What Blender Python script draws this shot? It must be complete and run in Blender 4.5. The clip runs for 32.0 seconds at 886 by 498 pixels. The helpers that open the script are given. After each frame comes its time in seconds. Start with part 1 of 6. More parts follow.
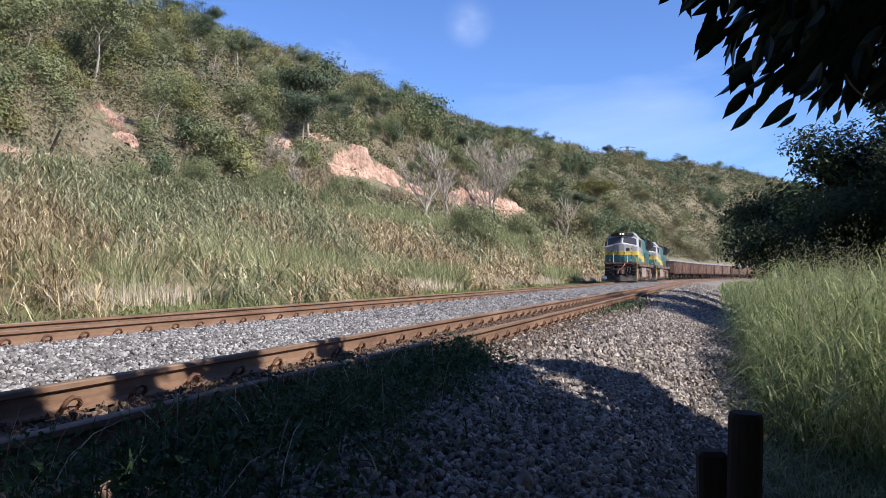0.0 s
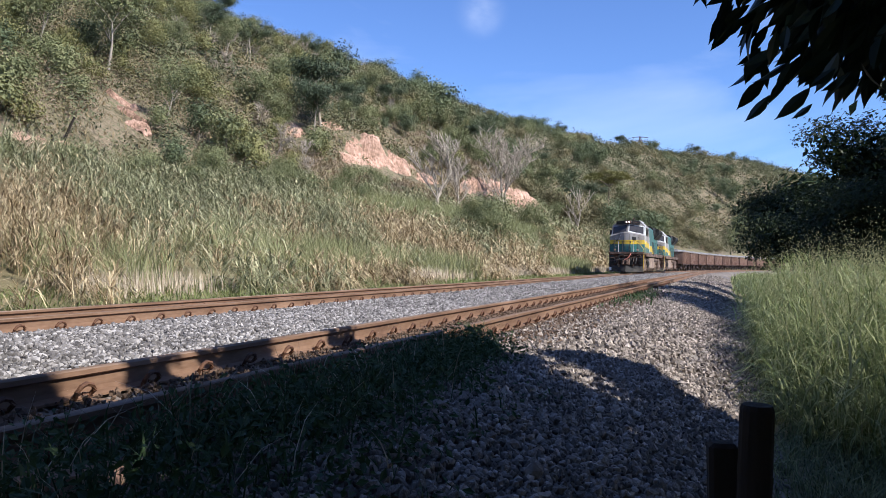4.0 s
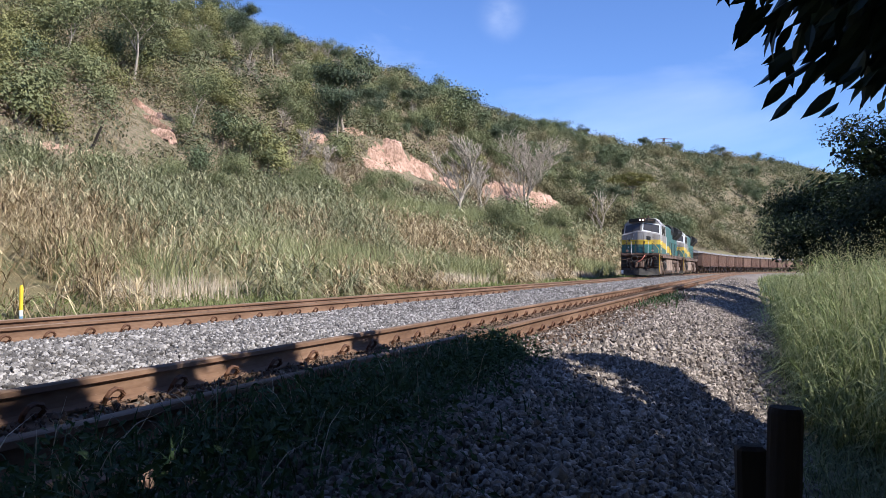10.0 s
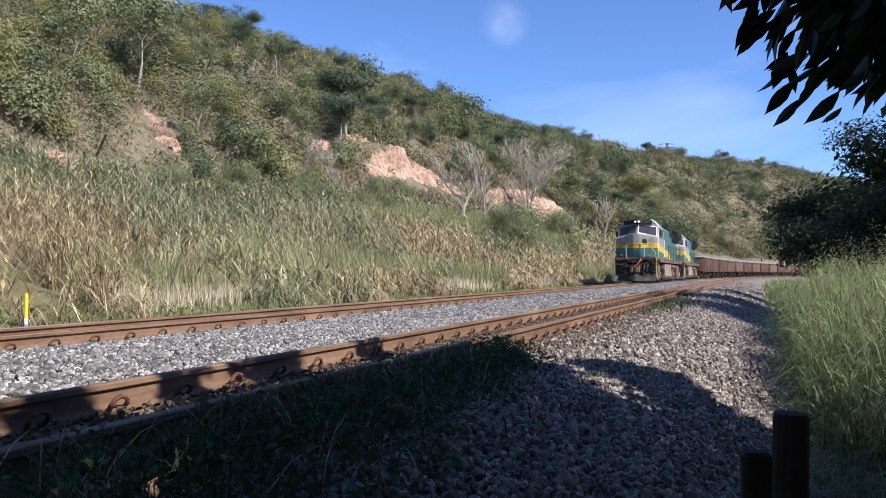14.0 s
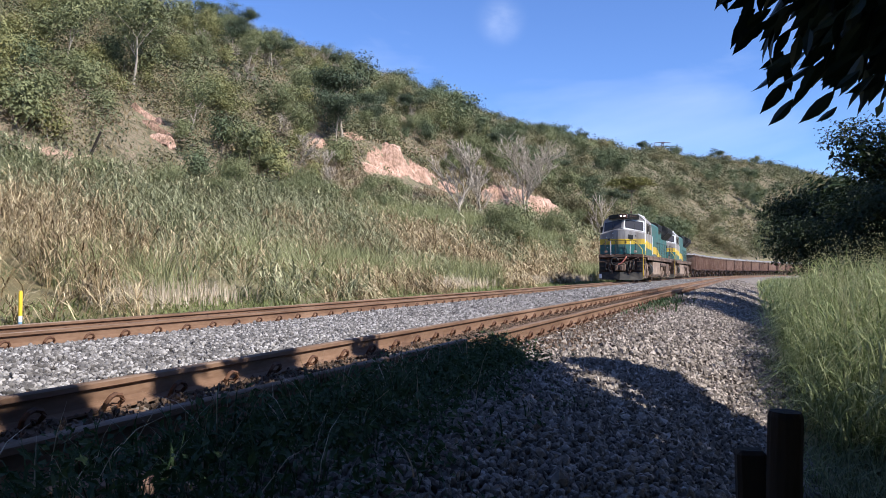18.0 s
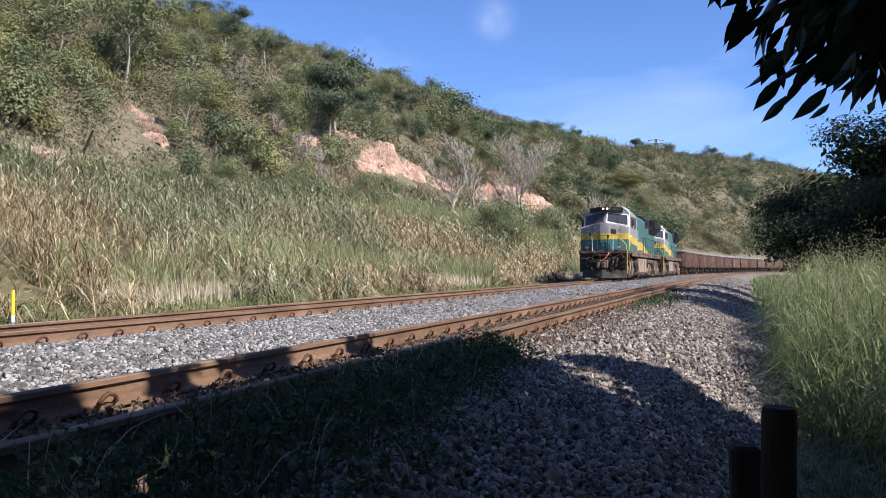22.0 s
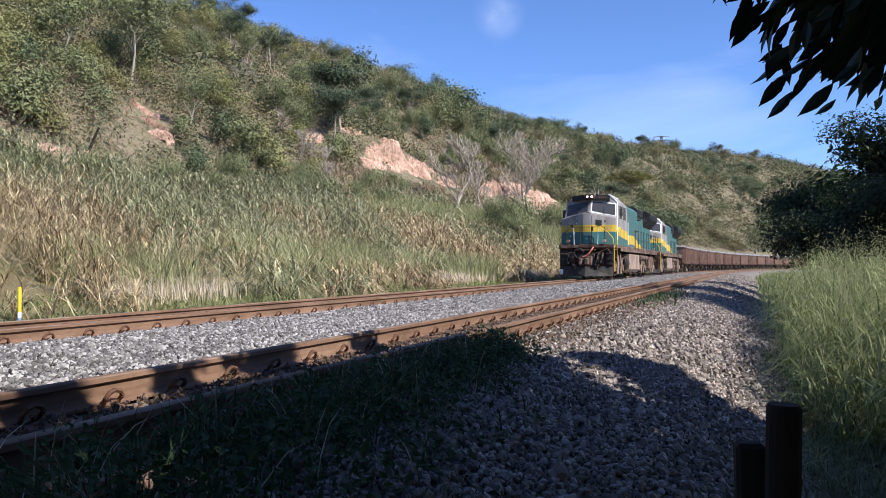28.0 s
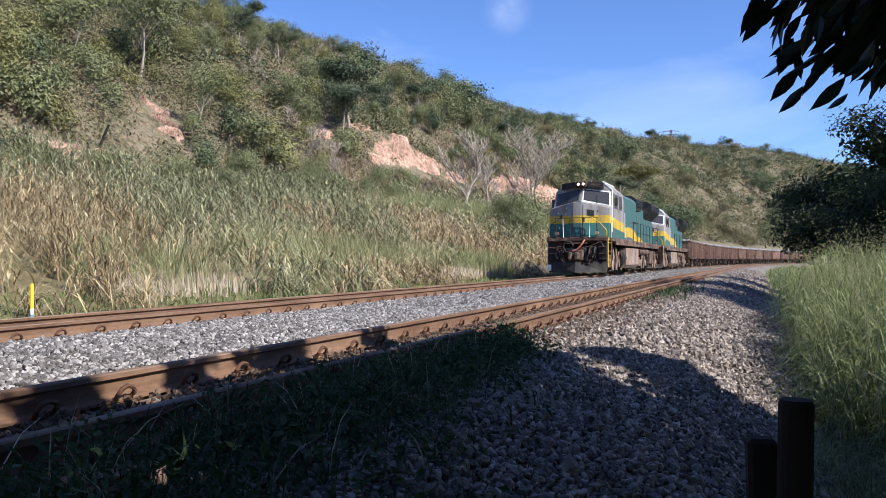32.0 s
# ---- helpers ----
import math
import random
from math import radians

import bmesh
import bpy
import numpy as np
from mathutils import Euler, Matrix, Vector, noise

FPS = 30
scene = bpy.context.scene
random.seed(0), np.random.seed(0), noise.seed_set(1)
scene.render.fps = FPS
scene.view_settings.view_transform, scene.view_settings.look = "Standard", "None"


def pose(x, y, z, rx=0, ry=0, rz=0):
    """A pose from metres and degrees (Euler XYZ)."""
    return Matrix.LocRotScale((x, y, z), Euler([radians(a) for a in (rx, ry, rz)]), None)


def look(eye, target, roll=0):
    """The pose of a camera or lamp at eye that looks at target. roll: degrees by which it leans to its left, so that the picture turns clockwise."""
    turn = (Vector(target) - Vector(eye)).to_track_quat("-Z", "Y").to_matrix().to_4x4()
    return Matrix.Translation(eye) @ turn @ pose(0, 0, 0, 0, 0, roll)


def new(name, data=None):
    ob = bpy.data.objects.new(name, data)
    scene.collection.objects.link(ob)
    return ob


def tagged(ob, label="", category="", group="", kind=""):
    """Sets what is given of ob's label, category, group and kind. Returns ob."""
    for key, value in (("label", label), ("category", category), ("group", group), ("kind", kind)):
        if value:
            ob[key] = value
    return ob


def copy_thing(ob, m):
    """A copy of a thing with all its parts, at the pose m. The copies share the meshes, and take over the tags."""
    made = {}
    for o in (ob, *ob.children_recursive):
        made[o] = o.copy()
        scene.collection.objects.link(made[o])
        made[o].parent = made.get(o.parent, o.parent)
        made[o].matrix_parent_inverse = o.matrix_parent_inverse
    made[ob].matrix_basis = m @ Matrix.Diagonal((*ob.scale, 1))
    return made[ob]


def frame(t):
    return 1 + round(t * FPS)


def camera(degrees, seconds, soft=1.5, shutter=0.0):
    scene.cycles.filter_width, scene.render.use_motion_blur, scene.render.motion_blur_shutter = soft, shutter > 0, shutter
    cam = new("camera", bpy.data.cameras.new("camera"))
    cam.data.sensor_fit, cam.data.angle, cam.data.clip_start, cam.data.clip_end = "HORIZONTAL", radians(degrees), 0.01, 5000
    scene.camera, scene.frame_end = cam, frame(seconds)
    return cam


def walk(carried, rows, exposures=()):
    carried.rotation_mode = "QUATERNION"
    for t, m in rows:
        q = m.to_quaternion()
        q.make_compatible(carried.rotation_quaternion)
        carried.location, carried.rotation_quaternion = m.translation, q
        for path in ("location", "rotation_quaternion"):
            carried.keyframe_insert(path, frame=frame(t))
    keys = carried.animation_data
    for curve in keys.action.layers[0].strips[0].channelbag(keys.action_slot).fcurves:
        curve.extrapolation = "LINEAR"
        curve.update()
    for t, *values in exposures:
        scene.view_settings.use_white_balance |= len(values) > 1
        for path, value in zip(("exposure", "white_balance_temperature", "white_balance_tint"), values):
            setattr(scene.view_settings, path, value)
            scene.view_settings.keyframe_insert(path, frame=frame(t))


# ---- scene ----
# ---- camera ----
cam = camera(60.4, 32.0, soft=0.9)
PATH = [  # seconds, x, y, z, tilt, lean, turn
    (0, -0.001, 0.008, 0.638, 91.85, -0.34, 19.71),
    (0.5, -0.001, 0.007, 0.639, 91.19, -0.48, 19.91),
    (1, -0.002, 0.002, 0.641, 91.25, -1.20, 20.99),
    (1.5, 0.001, 0.006, 0.638, 91.03, -0.82, 20.95),
    (2, 0.001, 0.014, 0.639, 90.93, -0.73, 20.39),
    (2.5, -0.002, 0.006, 0.641, 91.06, -0.89, 20.36),
    (3, 0.000, 0.005, 0.640, 90.99, -1.18, 20.39),
    (3.5, -0.002, 0.006, 0.639, 91.02, -0.83, 20.33),
    (5.5, -0.000, 0.008, 0.639, 91.29, -0.64, 21.14),
    (6, -0.001, 0.006, 0.639, 91.45, -0.60, 21.26),
    (6.5, -0.000, 0.007, 0.639, 91.46, -0.74, 21.35),
    (7, 0.001, 0.006, 0.638, 91.40, -0.81, 21.67),
    (7.5, -0.001, 0.002, 0.641, 91.65, -0.68, 21.78),
    (8, 0.003, 0.008, 0.639, 91.67, -0.57, 22.02),
    (8.5, 0.001, 0.007, 0.639, 91.58, -0.70, 22.02),
    (9, -0.000, 0.000, 0.640, 91.72, -0.90, 22.25),
    (9.5, 0.000, 0.005, 0.637, 91.59, -0.54, 22.29),
    (10, -0.001, 0.002, 0.637, 91.36, -0.25, 22.27),
    (10.5, 0.001, 0.005, 0.637, 91.39, -0.17, 22.23),
    (11, -0.001, -0.001, 0.639, 91.44, -0.21, 22.43),
    (11.5, 0.001, 0.001, 0.640, 91.66, -0.17, 22.24),
    (12, -0.000, 0.002, 0.640, 91.60, -0.12, 22.10),
    (12.5, -0.000, 0.002, 0.640, 91.63, -0.13, 21.90),
    (13, -0.002, -0.009, 0.640, 91.74, -0.28, 22.40),
    (13.5, -0.001, -0.006, 0.640, 91.70, -0.21, 22.48),
    (14, 0.000, 0.000, 0.639, 91.82, -0.01, 22.56),
    (14.5, 0.001, -0.003, 0.644, 91.84, 0.08, 22.50),
    (16.5, 0.001, 0.000, 0.639, 91.84, 0.22, 22.60),
    (17, -0.000, -0.002, 0.640, 91.80, 0.12, 22.59),
    (17.5, -0.001, -0.004, 0.640, 91.74, -0.16, 22.48),
    (18, -0.001, -0.001, 0.639, 91.68, -0.09, 22.22),
    (18.5, 0.001, 0.001, 0.639, 91.56, -0.03, 22.13),
    (19, -0.001, 0.001, 0.640, 91.55, -0.10, 21.73),
    (19.5, 0.000, 0.002, 0.641, 91.65, -0.16, 21.99),
    (20, -0.002, -0.004, 0.638, 91.66, 0.05, 21.84),
    (20.5, 0.001, 0.005, 0.639, 91.74, -0.00, 21.87),
    (21, 0.000, 0.006, 0.637, 91.73, -0.22, 21.56),
    (21.5, -0.002, 0.003, 0.638, 91.72, -0.28, 21.87),
    (22, -0.002, -0.001, 0.638, 91.53, 0.11, 21.78),
    (22.5, -0.001, 0.004, 0.637, 91.39, 0.26, 21.79),
    (23, -0.000, 0.005, 0.637, 91.42, 0.06, 21.71),
    (23.5, -0.002, -0.000, 0.639, 91.36, 0.07, 21.73),
    (24, -0.001, 0.008, 0.637, 91.29, 0.35, 21.93),
    (24.5, 0.001, 0.010, 0.637, 91.31, 0.40, 21.97),
    (25, -0.002, -0.001, 0.638, 91.32, 0.27, 22.06),
    (25.5, -0.001, 0.002, 0.639, 91.33, 0.17, 22.17),
    (27.5, -0.000, 0.007, 0.639, 91.21, 0.23, 21.88),
    (28, -0.000, 0.002, 0.637, 91.30, 0.10, 22.16),
    (28.5, -0.001, 0.006, 0.638, 91.29, 0.33, 22.25),
    (29, 0.001, 0.009, 0.635, 91.26, 0.35, 22.20),
    (29.5, -0.001, 0.005, 0.637, 91.08, 0.44, 22.21),
    (30, 0.000, 0.003, 0.637, 91.13, 0.34, 22.37),
    (30.5, -0.002, 0.002, 0.637, 90.80, 0.53, 22.47),
    (31, 0.001, 0.002, 0.636, 90.91, 0.56, 22.72),
    (31.5, -0.001, -0.001, 0.637, 90.97, 0.54, 22.88),
    (32, -0.003, -0.006, 0.639, 90.96, 0.26, 22.83),
]
walk(cam, [(t, pose(x, y, z, tilt, lean, turn)) for t, x, y, z, tilt, lean, turn in PATH],
     exposures=[(0.0, 0.8, 6200, 10), (32.0, 0.8, 6200, 10)])

# ---- sky and sun ----
SUN_EL, SUN_AZ = radians(42), radians(104)      # azimuth clockwise from +y
PUFF = (-0.2914, 0.9032, 0.3152)                    # towards a small bright cloud
world = bpy.data.worlds.new("sky")
scene.world = world
world.use_nodes = True


def build_sky():
    nt = world.node_tree
    n, l = nt.nodes, nt.links
    n.clear()
    out, bg = n.new("ShaderNodeOutputWorld"), n.new("ShaderNodeBackground")
    sky = n.new("ShaderNodeTexSky")
    sky.sky_type, sky.sun_disc = "NISHITA", False
    sky.sun_elevation, sky.sun_rotation = SUN_EL, SUN_AZ
    sky.altitude, sky.air_density, sky.dust_density, sky.ozone_density = 300, 1.0, 0.2, 4.0
    tc = n.new("ShaderNodeTexCoord")
    # a clear deep blue with thin wisps of cloud
    deep = n.new("ShaderNodeMixRGB")
    deep.blend_type = "MULTIPLY"
    deep.inputs["Fac"].default_value, deep.inputs[2].default_value = 1.0, (0.86, 0.98, 1.30, 1)
    l.new(sky.outputs["Color"], deep.inputs[1])

    def wisps(scale, stretch, lo, hi, amount, turn=0.0):
        mp, ns, ramp, mul = (n.new("ShaderNode" + k) for k in ("Mapping", "TexNoise", "ValToRGB", "Math"))
        mp.inputs["Scale"].default_value, mp.inputs["Rotation"].default_value = stretch, (0, turn, 0)
        ns.inputs["Scale"].default_value, ns.inputs["Detail"].default_value, ns.inputs["Distortion"].default_value = scale, 6, 0.5
        ramp.color_ramp.elements[0].position, ramp.color_ramp.elements[1].position = lo, hi
        mul.operation, mul.inputs[1].default_value = "MULTIPLY", amount
        l.new(tc.outputs["Generated"], mp.inputs["Vector"])
        l.new(mp.outputs["Vector"], ns.inputs["Vector"])
        l.new(ns.outputs["Fac"], ramp.inputs["Fac"])
        l.new(ramp.outputs["Color"], mul.inputs[0])
        return mul.outputs[0]
    # one small bright puff
    dot, rng_ = n.new("ShaderNodeVectorMath"), n.new("ShaderNodeMapRange")
    dot.operation = "DOT_PRODUCT"
    dot.inputs[1].default_value = PUFF
    l.new(tc.outputs["Generated"], dot.inputs[0])
    rng_.inputs["From Min"].default_value, rng_.inputs["From Max"].default_value, rng_.inputs["To Max"].default_value = math.cos(radians(2.3)), 1.0, 1.0
    l.new(dot.outputs["Value"], rng_.inputs["Value"])
    col = deep.outputs["Color"]
    both = n.new("ShaderNodeMath")
    both.operation = "MULTIPLY"
    soft = n.new("ShaderNodeMath")
    soft.operation, soft.inputs[1].default_value = "POWER", 3.0
    l.new(rng_.outputs[0], soft.inputs[0])
    l.new(soft.outputs[0], both.inputs[0])
    l.new(wisps(9.0, (1.0, 1.0, 1.6), 0.22, 0.80, 0.54), both.inputs[1])
    for amount in (wisps(2.0, (1.6, 1.6, 4.0), 0.52, 0.95, 0.28, 0.35), both.outputs[0]):
        mix = n.new("ShaderNodeMixRGB")
        mix.inputs[2].default_value = (9.6, 10.0, 11.0, 1)
        l.new(amount, mix.inputs["Fac"])
        l.new(col, mix.inputs[1])
        col = mix.outputs["Color"]
    l.new(col, bg.inputs["Color"])
    bg.inputs["Strength"].default_value = 0.086
    l.new(bg.outputs[0], out.inputs[0])


build_sky()
sun = new("sun", bpy.data.lights.new("sun", "SUN"))
sun.data.energy, sun.data.angle, sun.data.color = 4.8, radians(0.53), (1.0, 0.94, 0.84)
SUN_DIR = Vector((math.sin(SUN_AZ) * math.cos(SUN_EL), math.cos(SUN_AZ) * math.cos(SUN_EL), math.sin(SUN_EL)))
sun.matrix_world = look(SUN_DIR * 60, (0, 0, 0))

# ---- materials ----
def material(name, colours, scale=8.0, rough=0.85, bump=0.3, metal=0.0, island=0.0, obj=0.0, fine=60.0, fine_mix=0.35, through_light=0.0, stretch=(1, 1, 1), spec=0.3, deep=0.02):
    """colours: 2 to 4 base colours spread over a coarse noise; a fine noise adds grain and relief."""
    m = bpy.data.materials.new(name)
    m.use_nodes = True
    nt = m.node_tree
    n, l = nt.nodes, nt.links
    bsdf = n["Principled BSDF"]
    tc, mp = n.new("ShaderNodeTexCoord"), n.new("ShaderNodeMapping")
    mp.inputs["Scale"].default_value = stretch
    l.new(tc.outputs["Object"], mp.inputs["Vector"])
    big, small = n.new("ShaderNodeTexNoise"), n.new("ShaderNodeTexNoise")
    for node, sc, det in ((big, scale, 5), (small, fine, 3)):
        node.inputs["Scale"].default_value, node.inputs["Detail"].default_value = sc, det
        l.new(mp.outputs["Vector"], node.inputs["Vector"])
    add = n.new("ShaderNodeMath")
    add.operation = "MULTIPLY_ADD"
    add.inputs[1].default_value = fine_mix
    l.new(small.outputs["Fac"], add.inputs[0])
    l.new(big.outputs["Fac"], add.inputs[2])
    fac = add.outputs[0]
    base = 0.5 + 0.5 * fine_mix
    if island or obj:
        if island:
            src = n.new("ShaderNodeNewGeometry").outputs["Random Per Island"]
        else:
            src = n.new("ShaderNodeObjectInfo").outputs["Random"]
        ma = n.new("ShaderNodeMath")
        ma.operation = "MULTIPLY_ADD"
        ma.inputs[1].default_value = island or obj
        l.new(src, ma.inputs[0])
        l.new(fac, ma.inputs[2])
        fac = ma.outputs[0]
        base += 0.5 * (island or obj)
    spread = 0.22 + 0.5 * (island or obj)
    mr = n.new("ShaderNodeMapRange")
    mr.inputs["From Min"].default_value, mr.inputs["From Max"].default_value = base - spread, base + spread
    l.new(fac, mr.inputs["Value"])
    ramp = n.new("ShaderNodeValToRGB")
    el = ramp.color_ramp.elements
    while len(el) < len(colours):
        el.new(0.5)
    for i, c in enumerate(colours):
        el[i].position, el[i].color = i / (len(colours) - 1), (*c, 1)
    l.new(mr.outputs[0], ramp.inputs["Fac"])
    l.new(ramp.outputs["Color"], bsdf.inputs["Base Color"])
    bsdf.inputs["Roughness"].default_value, bsdf.inputs["Metallic"].default_value = rough, metal
    bsdf.inputs["Specular IOR Level"].default_value = spec
    if bump:
        bp = n.new("ShaderNodeBump")
        bp.inputs["Strength"].default_value, bp.inputs["Distance"].default_value = bump, deep
        l.new(fac if not (island or obj) else add.outputs[0], bp.inputs["Height"])
        l.new(bp.outputs[0], bsdf.inputs["Normal"])
    if through_light:
        tr, mx = n.new("ShaderNodeBsdfTranslucent"), n.new("ShaderNodeMixShader")
        l.new(ramp.outputs["Color"], tr.inputs["Color"])
        mx.inputs[0].default_value = through_light
        l.new(bsdf.outputs[0], mx.inputs[1])
        l.new(tr.outputs[0], mx.inputs[2])
        l.new(mx.outputs[0], n["Material Output"].inputs["Surface"])
    return m


M = {}
M["ground"] = material("dry_ground", [(0.084, 0.084, 0.039), (0.133, 0.119, 0.059), (0.196, 0.161, 0.087), (0.105, 0.119, 0.048)], 0.25, 0.95, 0.6, fine=3.0)
M["hill"] = material("scrubby_hillside", [(0.044, 0.042, 0.023), (0.103, 0.089, 0.051), (0.158, 0.131, 0.081), (0.213, 0.166, 0.116), (0.118, 0.116, 0.059)], 0.35, 0.95, 1.0, fine=2.6, fine_mix=0.8, deep=0.5)
M["bed"] = material("ballast_bed", [(0.10, 0.085, 0.07), (0.17, 0.14, 0.12), (0.24, 0.215, 0.19)], 1.6, 0.95, 0.8, fine=25.0)
M["scar"] = material("bare_soil", [(0.15, 0.095, 0.066), (0.34, 0.212, 0.155), (0.50, 0.335, 0.262)], 0.6, 0.95, 1.0, fine=3.0, fine_mix=0.7, deep=0.12)
M["stone_white"] = material("pale_ballast", [(0.038, 0.034, 0.033), (0.142, 0.131, 0.128), (0.50, 0.47, 0.46)], 9, 0.8, 0.3, island=1.0)
M["stone_grey"] = material("grey_ballast", [(0.045, 0.037, 0.033), (0.18, 0.15, 0.13), (0.50, 0.43, 0.38)], 9, 0.85, 0.3, island=0.9)
M["stone_rust"] = material("rusty_ballast", [(0.035, 0.024, 0.018), (0.095, 0.062, 0.043), (0.19, 0.13, 0.095)], 9, 0.9, 0.3, island=0.9)
M["rail"] = material("rusty_rail", [(0.105, 0.058, 0.036), (0.165, 0.096, 0.061), (0.235, 0.145, 0.096)], 3.0, 0.75, 0.25, fine=40, stretch=(1, 0.3, 1))
M["railhead"] = material("worn_rail_head", [(0.09, 0.055, 0.038), (0.16, 0.105, 0.075), (0.26, 0.19, 0.15)], 4.0, 0.75, 0.1, fine=60, stretch=(1, 0.15, 1), spec=0.12)
M["clip"] = material("rusty_clip", [(0.06, 0.03, 0.02), (0.14, 0.065, 0.035)], 20, 0.75, 0.3)
M["sleeper"] = material("dirty_sleeper", [(0.09, 0.055, 0.035), (0.19, 0.12, 0.08)], 3, 0.9, 0.5)
M["cane_green"] = material("cane_grass_green", [(0.050, 0.060, 0.030), (0.20, 0.205, 0.108), (0.60, 0.57, 0.36)], 0.35, 0.65, 0, island=0.8, through_light=0.15)
M["cane_dry"] = material("cane_grass_dry", [(0.050, 0.033, 0.018), (0.29, 0.21, 0.115), (0.84, 0.72, 0.47)], 0.4, 0.8, 0, island=0.9, through_light=0.1)
M["stalk"] = material("bleached_stalk", [(0.30, 0.225, 0.15), (0.47, 0.385, 0.285), (0.64, 0.56, 0.46)], 1, 0.85, 0, island=0.6)
M["hill_grass"] = material("dry_hill_grass", [(0.143, 0.111, 0.059), (0.235, 0.183, 0.106), (0.358, 0.276, 0.176)], 0.3, 0.85, 0, island=0.5, through_light=0.2)
M["verge"] = material("verge_grass", [(0.098, 0.127, 0.040), (0.178, 0.207, 0.075), (0.310, 0.316, 0.144)], 0.5, 0.7, 0, island=0.5, through_light=0.3)
M["fine_grass"] = material("fine_grass", [(0.16, 0.175, 0.075), (0.30, 0.31, 0.15), (0.46, 0.44, 0.25)], 0.5, 0.75, 0, island=0.5, through_light=0.35)
M["low_grass"] = material("low_grass", [(0.018, 0.028, 0.010), (0.085, 0.105, 0.036), (0.36, 0.36, 0.17)], 1.2, 0.6, 0, island=0.8, through_light=0.25)
M["tall_grass"] = material("tall_grass", [(0.045, 0.070, 0.022), (0.18, 0.22, 0.082), (0.55, 0.56, 0.31)], 0.8, 0.55, 0, island=0.8, through_light=0.4)
M["panicle"] = material("grass_seed_heads", [(0.22, 0.22, 0.11), (0.44, 0.43, 0.25)], 1, 0.85, 0, island=0.6, through_light=0.4)
M["weed"] = material("weed_leaf", [(0.017, 0.038, 0.014), (0.038, 0.073, 0.025), (0.082, 0.113, 0.046)], 2, 0.6, 0, island=0.5, through_light=0.25)
M["scrub_green"] = material("scrub_green", [(0.042, 0.053, 0.029), (0.106, 0.115, 0.061), (0.215, 0.21, 0.116)], 0.22, 0.8, 0, island=0.14, through_light=0.18)
M["scrub_olive"] = material("scrub_olive", [(0.085, 0.078, 0.040), (0.165, 0.148, 0.078), (0.28, 0.243, 0.134)], 0.22, 0.8, 0, island=0.14, through_light=0.18)
M["scrub_bare"] = material("scrub_leafless", [(0.161, 0.124, 0.090), (0.286, 0.218, 0.158), (0.422, 0.333, 0.248)], 0.22, 0.8, 0, island=0.3)
M["leaf_dark"] = material("leaf_dark", [(0.012, 0.021, 0.009), (0.026, 0.043, 0.017), (0.060, 0.080, 0.030)], 0.5, 0.55, 0, island=0.4, through_light=0.2)
# near-black leaf colour that includes the darkness of standing against the light
M["leaf_shade"] = material("leaf_near_backlit", [(0.016, 0.028, 0.014), (0.034, 0.055, 0.024)], 2.0, 0.42, 0, island=0.4, spec=0.5)
M["leaf_umbrella"] = material("leaf_dark_green", [(0.054, 0.074, 0.040), (0.103, 0.130, 0.067), (0.168, 0.196, 0.102)], 0.5, 0.6, 0, island=0.2, through_light=0.15)
M["leaf_mid"] = material("leaf_mid", [(0.080, 0.095, 0.044), (0.165, 0.178, 0.082), (0.275, 0.28, 0.138)], 0.4, 0.6, 0, island=0.2, through_light=0.15)
M["leaf_yellow"] = material("leaf_yellow_green", [(0.105, 0.115, 0.044), (0.205, 0.20, 0.078), (0.32, 0.30, 0.132)], 0.4, 0.6, 0, island=0.2, through_light=0.15)
M["bark"] = material("bark", [(0.10, 0.08, 0.06), (0.19, 0.155, 0.12), (0.28, 0.24, 0.19)], 3, 0.9, 0.6, stretch=(1, 1, 0.3))
M["bark_pale"] = material("pale_bark", [(0.22, 0.18, 0.14), (0.34, 0.29, 0.24), (0.46, 0.41, 0.35)], 3, 0.9, 0.5, stretch=(1, 1, 0.3))
M["wood_post"] = material("old_wood_post", [(0.016, 0.012, 0.010), (0.04, 0.032, 0.026)], 6, 0.9, 0.7, stretch=(1, 1, 0.15))
M["leaf_acacia"] = material("leaf_acacia", [(0.030, 0.044, 0.026), (0.062, 0.084, 0.046), (0.11, 0.135, 0.075)], 0.5, 0.6, 0, island=0.2, through_light=0.15)

# ---- tools for building ----
rng = np.random.default_rng(7)
TRACK_FAR, TRACK_NEAR, GAUGE_HALF = -7.62, -3.05, 0.4925
BEND_Y, BEND_R = 75.0, 450.0


def along(s, u=0.0):
    """Place and heading on the far track at s metres along, u metres to its right."""
    if s <= BEND_Y:
        return TRACK_FAR + u, s, 0.0
    a = (s - BEND_Y) / BEND_R
    r = BEND_R - u
    return TRACK_FAR + BEND_R - r * math.cos(a), BEND_Y + r * math.sin(a), a


def track_coords(x, y):
    dx, dy = TRACK_FAR + BEND_R - x, y - BEND_Y
    s = np.where(y < BEND_Y, y, BEND_Y + BEND_R * np.arctan2(dy, np.maximum(dx, 1.0)))
    u = np.where(y < BEND_Y, x - TRACK_FAR, BEND_R - np.hypot(dx, dy))
    return s, u


def wave(x, y, k, seed=0.0):
    return (np.sin(x * k + 1.3 * np.sin(y * k * 0.7 + seed)) + np.sin(y * k * 1.13 + 1.7 * np.sin(x * k * 0.6 + 2 * seed)) + np.sin((x + y) * k * 0.53 + seed * 3)) / 3


